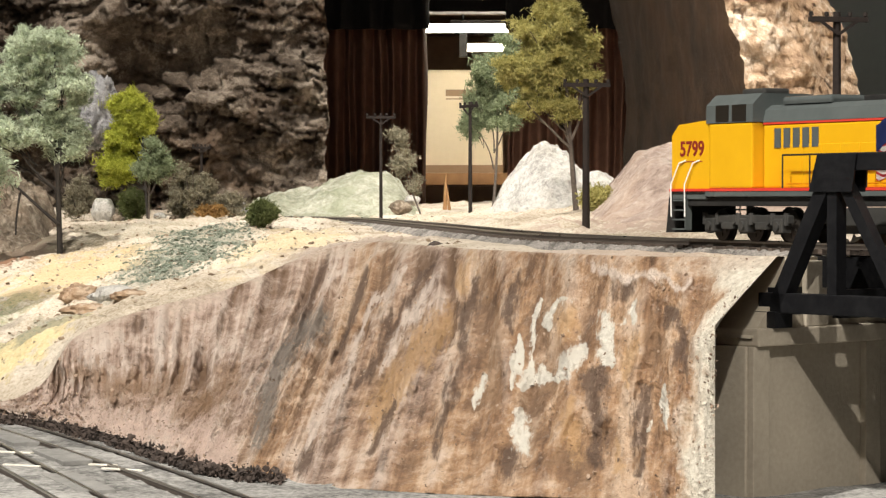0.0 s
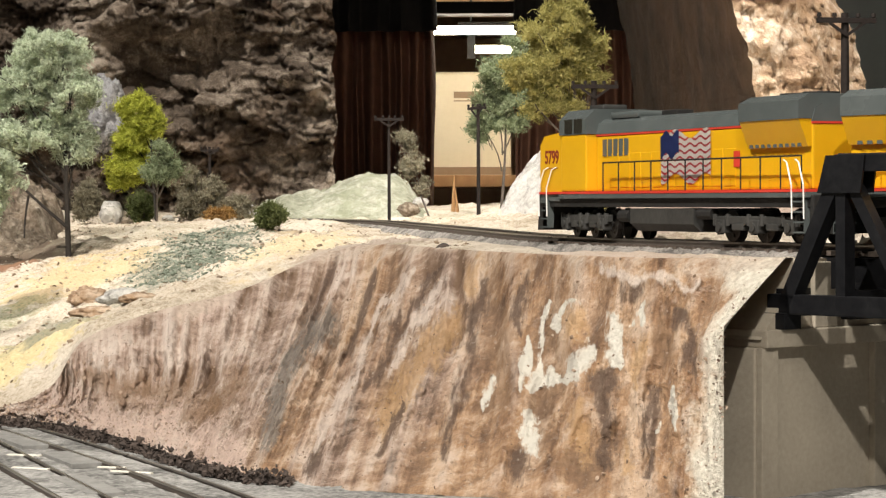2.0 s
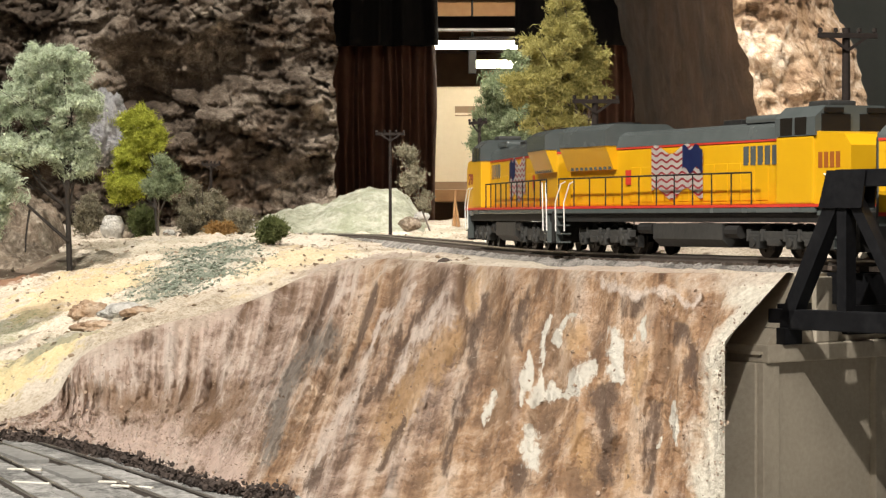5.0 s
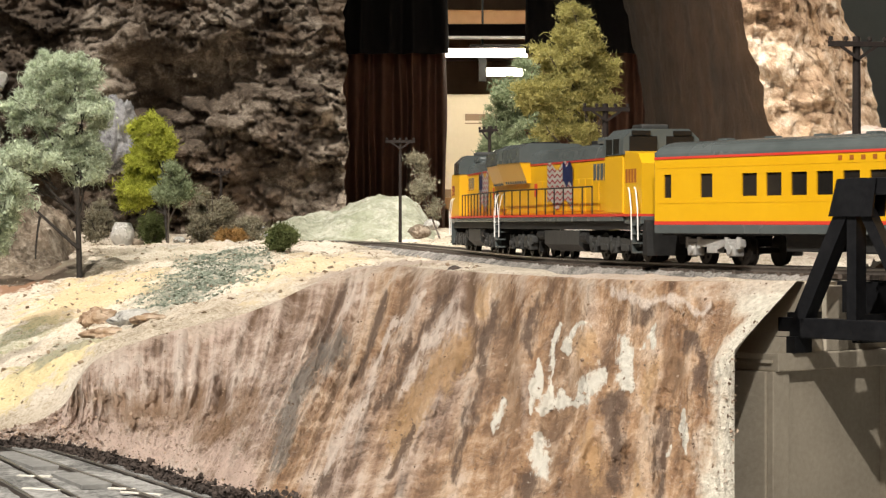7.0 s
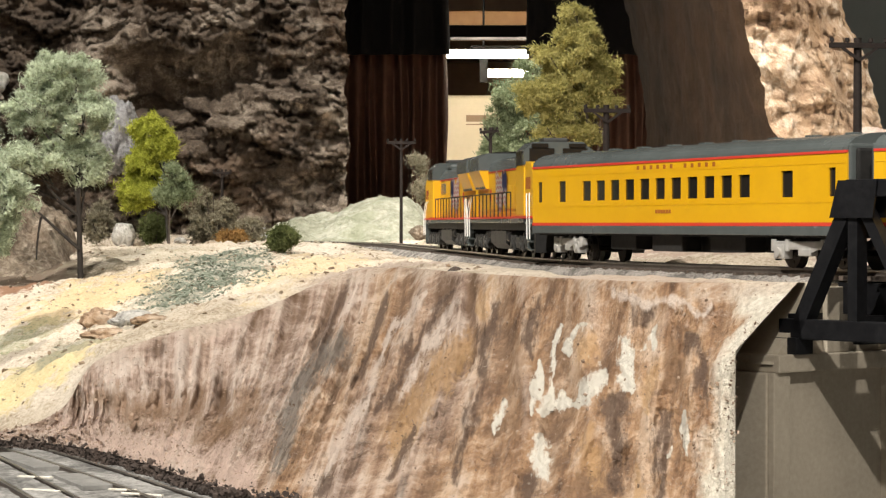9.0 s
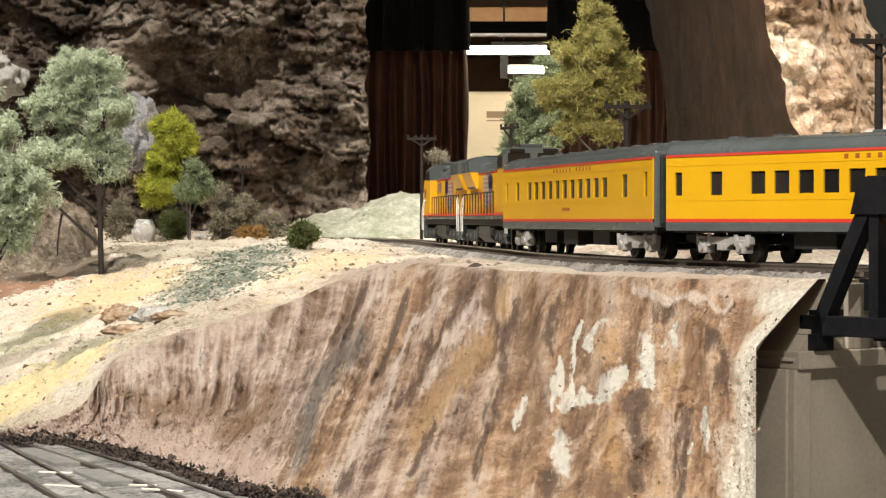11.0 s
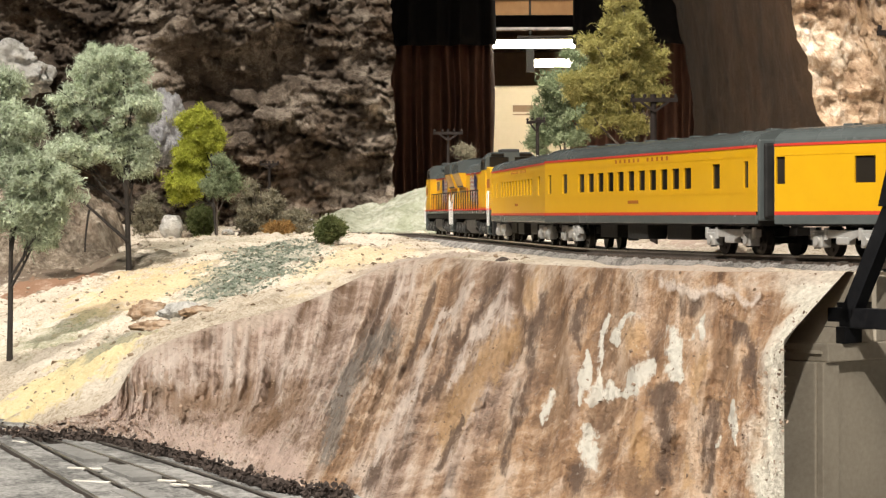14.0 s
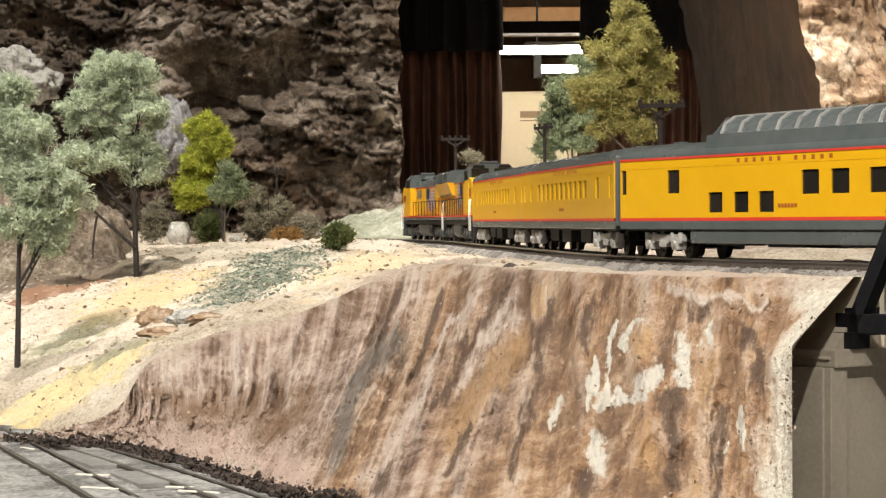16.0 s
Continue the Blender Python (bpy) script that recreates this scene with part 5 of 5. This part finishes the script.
# big sage-green tree on a bare dark trunk, with a broken limb leaning beside it
tree(-0.2705, 1.8000, -0.0227, 0.1730, [(-0.09, 0.866, 0.15, 0.11), (-0.20, 0.72, 0.12, 0.09), (0.02, 0.695, 0.11, 0.11), (0.05, 0.55, 0.08, 0.09), (-0.20, 0.51, 0.15, 0.06), (-0.32, 0.44, 0.10, 0.08), (0.02, 0.45, 0.09, 0.05), (-0.08, 0.60, 0.09, 0.07)], L_SAGE, M_TRUNKDARK, "sage-green foam tree on a thin dark trunk", 11, 0.0024, 400, 46, -0.02, 0.3)
tree(-0.2850, 1.4200, -0.0709, 0.1765, [(-0.02, 0.94, 0.07, 0.06), (0.03, 0.80, 0.08, 0.08), (0.10, 0.64, 0.10, 0.07), (0.16, 0.56, 0.08, 0.06), (0.02, 0.52, 0.09, 0.08), (0.10, 0.45, 0.07, 0.06), (0.0, 0.68, 0.08, 0.06)], L_SAGE, M_TRUNKDARK, "tall sage-green foam tree on a double dark trunk", 12, 0.0020, 300, 40, 0.02, 0.3)
tree(-0.2383, 2.1000, -0.0071, 0.1182, [(-0.125, 0.87, 0.155, 0.12), (-0.19, 0.65, 0.13, 0.15), (-0.23, 0.43, 0.13, 0.11), (-0.27, 0.36, 0.08, 0.06), (-0.03, 0.76, 0.08, 0.10)], L_LIME, M_TRUNKDARK, "bright yellow-green foam tree beside the rock wall", 13, 0.0014, 260, 40, -0.05, 0.3)
tree(-0.2326, 2.0500, -0.0075, 0.0793, [(0.05, 0.82, 0.12, 0.12), (0.12, 0.62, 0.11, 0.11), (-0.05, 0.62, 0.10, 0.10)], L_TEAL, M_TRUNK, "small grey-green tree on a thin trunk", 14, 0.0009, 80, 24, 0.03, 0.3)
tree(0.0596, 2.0500, 0.0093, 0.1490, [(0.055, 0.88, 0.10, 0.10), (-0.01, 0.75, 0.11, 0.11), (-0.06, 0.59, 0.10, 0.13), (0.08, 0.58, 0.10, 0.14), (-0.11, 0.47, 0.06, 0.08)], L_TEAL, M_TRUNK, "blue-green foam tree with visible forked branches", 15, 0.0014, 270, 34, 0.02, 0.25)
tree(0.1148, 1.8000, 0.0069, 0.1773, [(-0.086, 0.915, 0.070, 0.085), (-0.09, 0.84, 0.10, 0.06), (-0.11, 0.755, 0.14, 0.085), (0.01, 0.70, 0.10, 0.07), (-0.24, 0.585, 0.09, 0.085), (-0.11, 0.53, 0.12, 0.095), (-0.20, 0.44, 0.06, 0.05), (0.03, 0.57, 0.06, 0.055), (-0.10, 0.64, 0.12, 0.07), (-0.06, 0.43, 0.06, 0.05)], L_OLIVE, M_TRUNK, "large olive-green foam tree with a leaning trunk", 16, 0.0024, 420, 46, -0.06, 0.3)
tree(-0.0011, 2.2500, 0.0033, 0.0870, [(-0.28, 0.80, 0.10, 0.10), (-0.20, 0.55, 0.10, 0.14), (-0.08, 0.30, 0.08, 0.12)], L_DRY, M_TRUNK, "leaning dry grey shrub with tangled twigs", 17, 0.0010, 60, 22, -0.35, 0.3, category="dead tree")
fallen = thing("broken_branch", pose(-0.2752, 1.8000, -0.0142), "broken dark branch leaning against a trunk", "branch")
bm = bmesh.new()
limb(bm, (-0.030, 0.004, 0.042), (0.004, -0.002, 0.012), 0.0009, 0.0014, 0.03)
part("branch", bm, M_TRUNKDARK, fallen)
bm = bmesh.new()
limb(bm, (-0.026, 0.006, 0.036), (-0.029, 0.003, 0.004), 0.0009, 0.0006, 0.03)
part("prop", bm, M_TRUNKDARK, fallen)
for px, w, h, leaf, seed, lab in (
    ((-0.3141, 2.2000, 0.0020), 0.0248, 0.0387, L_DRY, 31, "dry olive shrub beside a boulder"),
    ((-0.2641, 2.2000, -0.0016), 0.0237, 0.0299, L_BUSH, 32, "low dark green shrub under a tree"),
    ((-0.2058, 2.2000, -0.0026), 0.0361, 0.0516, L_DRY, 33, "dry twiggy tan shrub before the rocks"),
    ((-0.1815, 2.2500, 0.0001), 0.0317, 0.0237, L_DRY, 34, "low dry shrub before the rocks"),
    ((-0.1232, 1.8500, -0.0021), 0.0191, 0.0182, L_BUSH, 35, "round dark green bush beside the track"),
    ((0.1264, 1.7500, 0.0092), 0.0205, 0.0164, L_OLIVE, 36, "small olive shrub below a pole"),
    ((-0.1851, 2.1000, -0.0037), 0.0236, 0.0148, L_RUST, 39, "low rust-orange dry bush before the rocks"),
    ((-0.2137, 2.1500, -0.0032), 0.0252, 0.0605, L_DRY, 40, "tall bare pale twigs of a dead shrub"),
    ((-0.3812, 2.2000, -0.0005), 0.0309, 0.0258, L_DRY, 37, "low dry shrub before the rocks"),
):
    shrub(*px, w, h, leaf, lab, seed)


# ---- rocks and mounds ----
def rock(name, x, y, z, sx, sy, sz, material, label, seed, rough=0.22, flat=0.0, detail=4, category="rock"):
    bm = bmesh.new()
    bmesh.ops.create_icosphere(bm, subdivisions=detail, radius=1.0)
    for v in bm.verts:
        n = v.co.normalized()
        k = 1 + rough * fbm(n.x * 1.4 + seed, n.y * 1.4, n.z * 1.4, 5) + 0.35 * rough * (ridged(n.x * 3 + seed, n.y * 3, n.z * 3, 3) - 1)
        v.co = Vector((n.x * sx * k, n.y * sy * k, n.z * sz * k))
        if flat and v.co.z > sz * flat:
            v.co.z = sz * flat + (v.co.z - sz * flat) * 0.2
    for f in bm.faces:
        f.smooth = True
    ob = part(name, bm, material)
    ob.location = (x, y, z)
    return tagged(ob, label, category)


def mound(x0, x1, y0, y1, zb, peaks, material, label, seed, rough=0.004):
    """A heap on the ground made of rounded cones (x, y, height, spread in x and y)."""
    def fn(u, v):
        x, y = x0 + (x1 - x0) * u, y0 + (y1 - y0) * v
        e = min(1.0, 6 * u, 6 * (1 - u), 6 * v, 6 * (1 - v))
        h = 0.0
        for px, py, ph, sx, sy in peaks:
            r = math.hypot((x - px) / sx, (y - py) / sy) * (1 + 0.35 * fbm(x * 16 + seed, y * 16, 1.0, 3))
            h = max(h, ph * (1 - math.sqrt(r * r + 0.03) + 0.17))
        h = max(0.0, h)
        n = fbm(x * 45 + seed, y * 45, h * 60, 5) + 0.7 * (ridged(x * 60 + seed, y * 30, h * 40, 3) - 1)
        return Vector((x + 0.3 * rough * n, y, zb - 0.006 * (1 - e) + h * e + rough * n * min(1.0, h * 80) * e))
    return tagged(sheet_object("mound", material, 130, 90, fn), label, "mound")


mound(-0.2034, 0.0092, 2.32, 2.62, -0.003, [(-0.0540, 2.45, 0.048, 0.105, 0.12), (-0.1114, 2.45, 0.030, 0.11, 0.10), (-0.0224, 2.42, 0.030, 0.05, 0.10)], M_MOSSMOUND, "pale mound dusted with grey-green turf", 3.0)
mound(0.0399, 0.1885, 1.88, 2.10, -0.002, [(0.1003, 1.98, 0.066, 0.052, 0.09), (0.1421, 1.97, 0.040, 0.045, 0.08)], M_PALEROCK, "steep white plaster rock mound", 5.3, 0.005)
mound(0.1050, 0.42, 1.50, 1.98, 0.0, [(0.2240, 1.78, 0.062, 0.17, 0.24), (0.33, 1.85, 0.09, 0.16, 0.22)], M_SOIL, "pinkish soil slope rising behind the track", 8.0)
mound(-0.4707, -0.2804, 1.80, 2.18, -0.038, [(-0.3872, 1.98, 0.098, 0.13, 0.15), (-0.3199, 1.95, 0.060, 0.060, 0.12)], M_TANROCK, "brown rock outcrop below the big tree", 2.0, 0.007)
rock("boulder", -0.3192, 2.3800, 0.1013, 0.0212, 0.03, 0.0357, M_GREYROCK, "rounded grey boulder high on the rock wall", 6.1, 0.42, detail=5, category="boulder")
rock("boulder", -0.4874, 2.4200, 0.1623, 0.0397, 0.03, 0.0284, M_PALEROCK, "pale broken boulder high on the rock wall", 12.6, 0.42, detail=5, category="boulder")
rock("boulder", -0.2782, 2.1000, 0.0072, 0.0098, 0.009, 0.0133, M_PALEROCK, "blocky white boulder among shrubs", 1.7, 0.16, 0.72, category="boulder")
rock("rock", -0.204, 1.43, ground_top(-0.204, 1.43) + 0.002, 0.0105, 0.010, 0.0064, M_TANCRAG, "tan rock poking out of the sandy slope", 4.4, 0.35)
rock("rock", -0.172, 1.36, ground_top(-0.172, 1.36) + 0.001, 0.015, 0.012, 0.0050, M_PALEROCK, "pale flat rock on the sandy slope", 8.4, 0.35)
rock("rock", -0.182, 1.325, ground_top(-0.182, 1.325) + 0.0005, 0.015, 0.010, 0.0036, M_TANCRAG, "flat tan rock on the sandy slope", 10.4, 0.35)
rock("rock", -0.160, 1.315, ground_top(-0.160, 1.315) + 0.0005, 0.010, 0.009, 0.0030, M_TANCRAG, "low tan rock ledge at the crest of the bank", 15.4, 0.35)
for i, (px) in enumerate(((-0.2448, 2.2500, 0.0001), (-0.2239, 2.2000, -0.0026), (-0.1885, 2.1500, -0.0001), (-0.2780, 2.4000, 0.0035), (-0.3892, 2.5000, 0.0147), (-0.4097, 2.5000, 0.0264), (-0.2206, 2.3000, -0.0003), (-0.2806, 2.2000, -0.0016), (-0.1813, 2.3500, 0.0065), (-0.0102, 2.3000, 0.0148), (-0.0201, 2.2000, 0.0087))):
    k = (i * 37 % 11) / 11
    rock("rock", *px, 0.006 + 0.006 * k, 0.006, 0.004 + 0.004 * k, (M_PALEROCK, M_TANROCK, M_GREYROCK)[i % 3], ("small white rock among shrubs", "small tan rock among shrubs", "small grey rock among shrubs")[i % 3], i * 1.3, 0.25, detail=3)
rock("rock", 0.0063, 1.2200, -0.0070, 0.0037, 0.004, 0.0020, M_COAL, "small dark stone at the crest of the bank", 3.9, 0.3, detail=3)


# ---- telegraph poles ----
def telegraph_pole(x, y, z0, z1, arm, turn, label, slim=1.0):
    T = thing("telegraph_pole", pose(x, y, z0, 0, 0, turn), label, "telegraph pole", "telegraph poles along the line")
    h = z1 - z0
    bm = bmesh.new()
    rod(bm, (0, 0, -0.004), (0, 0, h), 0.0021 * slim, 0.0016 * slim, 10)
    part("pole", bm, M_POLE, T)
    za = h - 0.0035
    part("crossarm", boxes((-arm / 2, arm / 2, -0.0026 * slim, -0.0008 * slim, za - 0.0012, za + 0.0012), bevel=0.0002), M_POLE, T)
    for sg in (-1, 1):
        bm = bmesh.new()
        beam(bm, (sg * arm * 0.30, -0.0022 * slim, za - 0.001), (0, -0.0022 * slim, za - arm * 0.24), 0.0008, 0.0013)
        part("brace", bm, M_POLE, T)
    for k in (-0.46, -0.2, 0.2, 0.46):
        bm = bmesh.new()
        rod(bm, (k * arm, -0.0017, za + 0.001), (k * arm, -0.0017, za + 0.0018), 0.0006, n=6)
        rod(bm, (k * arm, -0.0017, za + 0.0016), (k * arm, -0.0017, za + 0.0034), 0.0012, 0.0009, 10)
        part("insulator", bm, M_POLE, T)
    return T


telegraph_pole(-0.0368, 2.12, 0.0026, 0.0916, 0.026, 8, "thin dark telegraph pole with one crossarm by the track", 0.75)
telegraph_pole(0.0394, 2.00, 0.0039, 0.0967, 0.030, -62, "thin dark telegraph pole with one crossarm by the track", 0.8)
telegraph_pole(0.0962, 1.42, 0.0024, 0.0869, 0.0285, 12, "dark telegraph pole with one crossarm beside a tree", 1.1)
telegraph_pole(0.1891, 1.10, 0.0082, 0.1016, 0.0285, 12, "dark telegraph pole with one crossarm by the track", 1.1)
telegraph_pole(-0.2154, 2.35, -0.0017, 0.0699, 0.018, 5, "small dark telegraph pole before the rock wall", 0.8)
stump = thing("stump", pose(0.0194, 2.1200, 0.0090), "broken rust-brown post beside the track", "post")
bm = bmesh.new()
limb(bm, (0, 0, -0.003), (0.001, 0, 0.030), 0.0022, 0.0008, 0.05)
limb(bm, (0.004, 0, -0.003), (0.002, 0, 0.016), 0.0016, 0.0006, 0.05)
part("post", bm, M_WOOD, stump)


M_BOARD = surface("grey_timber", (0.16, 0.155, 0.145), (0.30, 0.29, 0.27), 300, 60, 0.8, bump=0.0003)


# ---- lower yard: two converging tracks in cinder, with rubble along the bank ----
def low_line(x0, y0, x1, y1, bend):
    a, b = Vector((x0, y0, 0)), Vector((x1, y1, 0))
    d = (b - a).normalized()
    nrm = Vector((-d.y, d.x, 0))
    n = (b - a).length

    def at(s, side=0.0, z=0.0):
        t = s / n
        p = a + d * s + nrm * (bend * (t * t - t) + side)
        return Vector((p.x, p.y, z))
    return at, n


for (x0, y0, x1, y1, bend), lab in (
    ((-0.3106, 1.350, -0.050, 0.80, -0.042), "weathered model track with half-buried sleepers in the lower yard"),
    ((-0.302, 1.340, -0.102, 0.80, 0.0), "weathered model track joining another in the lower yard"),
):
    at, n = low_line(x0, y0, x1, y1, bend)
    low = thing("yard_track", Matrix.Identity(4), lab, "railway track", "tracks of the lower yard", kind="structure")
    for side in (0.00825, -0.00825):
        a, b = bmesh.new(), bmesh.new()
        rail_profile(a, b, 0.0, n, side, 0.02, at, LOW)
        r = part("rail", a, M_RAIL, low)
        part("rail_head", b, M_RAILTOP, r, "dull worn rail head")
    def infill(u, v, at=at, n=n):
        p = at(n * u, -0.0066 + 0.0132 * v)
        return Vector((p.x, p.y, LOW - 0.0009 + 0.0004 * fbm(p.x * 250, p.y * 250, 6.0, 3)))
    fill = sheet_object("infill", M_CINDER, 160, 8, infill)
    fill.parent = low
    fill["label"] = "worn grey planking between the rails"


for i, (x, y, w, d, turn, white) in enumerate((
    (-0.186, 1.085, 0.016, 0.075, 24, 0), (-0.150, 1.000, 0.013, 0.050, 23, 0), (-0.130, 0.905, 0.014, 0.060, 22, 0),
    (-0.171, 1.010, 0.0025, 0.016, 70, 1), (-0.160, 0.960, 0.002, 0.018, 62, 1), (-0.118, 0.945, 0.002, 0.020, 60, 1), (-0.222, 1.130, 0.002, 0.012, 40, 1), (-0.128, 0.962, 0.0018, 0.012, 75, 1),
)):
    ob = part("scrap_strip" if white else "timber_board", boxes((-w / 2, w / 2, -d / 2, d / 2, 0.0, 0.0008 if white else 0.0022), bevel=0.0003), M_PLASTER if white else M_BOARD)
    ob.matrix_world = pose(x, y, LOW - (0.0012 if white else 0.0028), 0, 0, turn)
    tagged(ob, "small pale strip lying between the rails" if white else "worn grey timber board between yard tracks", "strip" if white else "board")


def rubble():
    """Loose dark rubble heaped along the foot of the bank."""
    rng = np.random.default_rng(5)
    verts, faces = [], []
    for i in range(4200):
        u = rng.uniform(0.05, 0.62)
        f = spline(FOOT, u)
        c = spline(CREST, u)
        out = Vector((f.x - c.x, f.y - c.y, 0)).normalized()
        p = f + out * rng.normal(0.004, 0.0045)
        r = 0.0004 + 0.0016 * rng.random() ** 4
        z = LOW - 0.002 + abs(rng.normal(0, 0.0022))
        o = len(verts)
        axes = rng.normal(size=(3, 3))
        for a in axes:
            a /= np.linalg.norm(a)
            verts += [(p.x + a[0] * r, p.y + a[1] * r, z + a[2] * r), (p.x - a[0] * r, p.y - a[1] * r, z - a[2] * r)]
        for a in (0, 1):
            for b in (2, 3):
                for c2 in (4, 5):
                    faces.append((o + a, o + b, o + c2))
    me = bpy.data.meshes.new("rubble")
    me.from_pydata(verts, [], faces)
    me.materials.append(M_COAL)
    tagged(new("rubble", me), "loose dark rubble along the foot of the bank", "rubble", kind="stuff")


rubble()


def scatter(name, label, count, place, r0, r1, material, seed, flat=0.7):
    """Countless small stones or tufts lying on the ground."""
    rng = np.random.default_rng(seed)
    pts, rad = [], []
    while len(pts) < count:
        x, y, k = place(rng)
        if rng.random() < k:
            pts.append((x, y, ground_top(x, y) + 0.0001))
            rad.append(r0 + (r1 - r0) * rng.random() ** 3)
    p, r = np.array(pts), np.array(rad)
    n = len(p)
    ax = rng.normal(size=(n, 3, 3))
    ax /= np.linalg.norm(ax, axis=2)[:, :, None]
    ax *= r[:, None, None] * np.array((1, 1, flat))
    v = np.stack((p + ax[:, 0], p - ax[:, 0], p + ax[:, 1], p - ax[:, 1], p + ax[:, 2], p - ax[:, 2]), axis=1).reshape(-1, 3)
    tri = np.array([(a, b, c) for a in (0, 1) for b in (2, 3) for c in (4, 5)])
    f = (np.arange(n)[:, None, None] * 6 + tri[None]).reshape(-1, 3)
    me = bpy.data.meshes.new(name)
    me.from_pydata(v.tolist(), [], f.tolist())
    me.materials.append(material)
    tagged(new(name, me), label, name, kind="stuff")


def turf_place(rng):
    v = rng.uniform(0, 1)
    y = 1.40 + 0.46 * v
    x = -0.142 - 0.024 * v + rng.normal(0, 0.019)
    return x, y, 0.35 + 0.65 * min(1.0, max(0.0, 0.5 + 1.5 * fbm(x * 40, y * 14, 2.0, 3)))


def slope_place(rng):
    x, y = rng.uniform(-0.42, 0.02), rng.uniform(1.18, 2.25)
    i = int(np.argmin([math.hypot(c[0] - x, c[1] - y) for c in CREST]))
    ok = y > np.interp(x, [c[0] for c in CREST], [c[1] for c in CREST]) + 0.02
    return x, y, (0.25 + 0.75 * max(0.0, fbm(x * 20, y * 12, 6.0, 3) + 0.3)) if ok else 0.0


M_TURF = surface("grey_green_turf", (0.10, 0.12, 0.085), (0.27, 0.29, 0.23), 300, 60, 0.95, bump=0)
M_PEBBLE = surface("tan_pebbles", (0.20, 0.15, 0.10), (0.62, 0.54, 0.43), 120, 60, 0.95, bump=0)
M_CLOD = surface("brown_clods", (0.12, 0.08, 0.05), (0.34, 0.25, 0.17), 120, 60, 0.95, bump=0)
def bank_clods():
    """Loose crumbs stuck all over the eroded bank."""
    rng = np.random.default_rng(9)
    me0 = bank.data
    co = np.empty(len(me0.vertices) * 3, dtype=np.float32)
    me0.vertices.foreach_get("co", co)
    co = co.reshape(-1, 3)
    p = co[rng.integers(0, len(co), 4200)] + rng.normal(0, 0.0006, (4200, 3))
    r = 0.0003 + 0.0007 * rng.random(4200) ** 4
    ax = rng.normal(size=(4200, 3, 3))
    ax *= r[:, None, None] / np.linalg.norm(ax, axis=2)[:, :, None]
    v = np.stack((p + ax[:, 0], p - ax[:, 0], p + ax[:, 1], p - ax[:, 1], p + ax[:, 2], p - ax[:, 2]), axis=1).reshape(-1, 3)
    tri = np.array([(a, b, c) for a in (0, 1) for b in (2, 3) for c in (4, 5)])
    f = (np.arange(4200)[:, None, None] * 6 + tri[None]).reshape(-1, 3)
    me = bpy.data.meshes.new("crumbs")
    me.from_pydata(v.tolist(), [], f.tolist())
    me.materials.append(M_CRUMB)
    tagged(new("crumbs", me), "brown and tan crumbs of clay on the bank", "crumbs", kind="stuff")


M_CRUMB = surface("clay_crumbs", (0.14, 0.09, 0.06), (0.46, 0.34, 0.25), 200, 70, 0.95, bump=0, spread=0.2)
bank_clods()
scatter("turf", "clumps of grey-green ground foam on the sandy slope", 11000, turf_place, 0.0005, 0.0019, M_TURF, 41)
scatter("pebbles", "loose tan pebbles on the sandy slope", 5000, slope_place, 0.0004, 0.0022, M_PEBBLE, 42)
scatter("clods", "small brown clods of earth on the slope", 1400, slope_place, 0.0005, 0.0026, M_CLOD, 43)

# sleepers of the upper track, one by one
SLEEPER = bpy.data.meshes.new("sleeper")
_b = boxes(mm(-1.3, 1.3, -14.5, 14.5, -3.9, -2.1))
_b.to_mesh(SLEEPER)
_b.free()
SLEEPER.materials.append(M_TIE)
for i in range(280):
    s = -0.50 + i * 0.0076
    p, h = on_line(s), float(np.interp(s, LINE[0], LINE[3]))
    t = new("sleeper", SLEEPER)
    t.parent = track
    t.matrix_local = Matrix.Translation((p.x, p.y, 0)) @ Matrix.Rotation(math.pi / 2 - h, 4, "Z")


def motions():
    """The train runs along the line; each vehicle rides on its two bogies, each bogie turns with the rails, wheels roll."""
    times = [i * 0.5 for i in range(33)]
    for car, back, way, half in TRAIN:
        car.scale = (1.0, 1.03, 1.055)
        rows, turns = [], {}
        bogies = [b for b in car.children if b.name.startswith("bogie")]
        for t in times:
            s = head_at(t) - back
            a, b = on_line(s + half), on_line(s - half)
            mid = (a + b) / 2
            ang = math.atan2(a.y - b.y, a.x - b.x)
            face = ang if way > 0 else ang + math.pi
            rows.append((t, Matrix.Translation(mid) @ Matrix.Rotation(face, 4, "Z")))
            for g in bogies:
                sg = s + (half if g.location.x > 0 else -half) * way
                h = math.pi / 2 - float(np.interp(sg, LINE[0], LINE[3]))
                d = (h - ang + math.pi) % (2 * math.pi) - math.pi
                turns.setdefault(g.name, []).append((t, d))
        walk(car, rows)
        for g in bogies:
            x = g.location.x
            walk(g, [(t, Matrix.Translation((x, 0, 0)) @ Matrix.Rotation(d, 4, "Z")) for t, d in turns[g.name]])
            for w in g.children:
                if w.name.startswith("wheelset"):
                    wx, r = w.location.x, w.location.z
                    walk(w, [(i * 0.1, Matrix.Translation((wx, 0, r)) @ Matrix.Rotation(way * head_at(i * 0.1) / r, 4, "Y")) for i in range(161)])


motions()
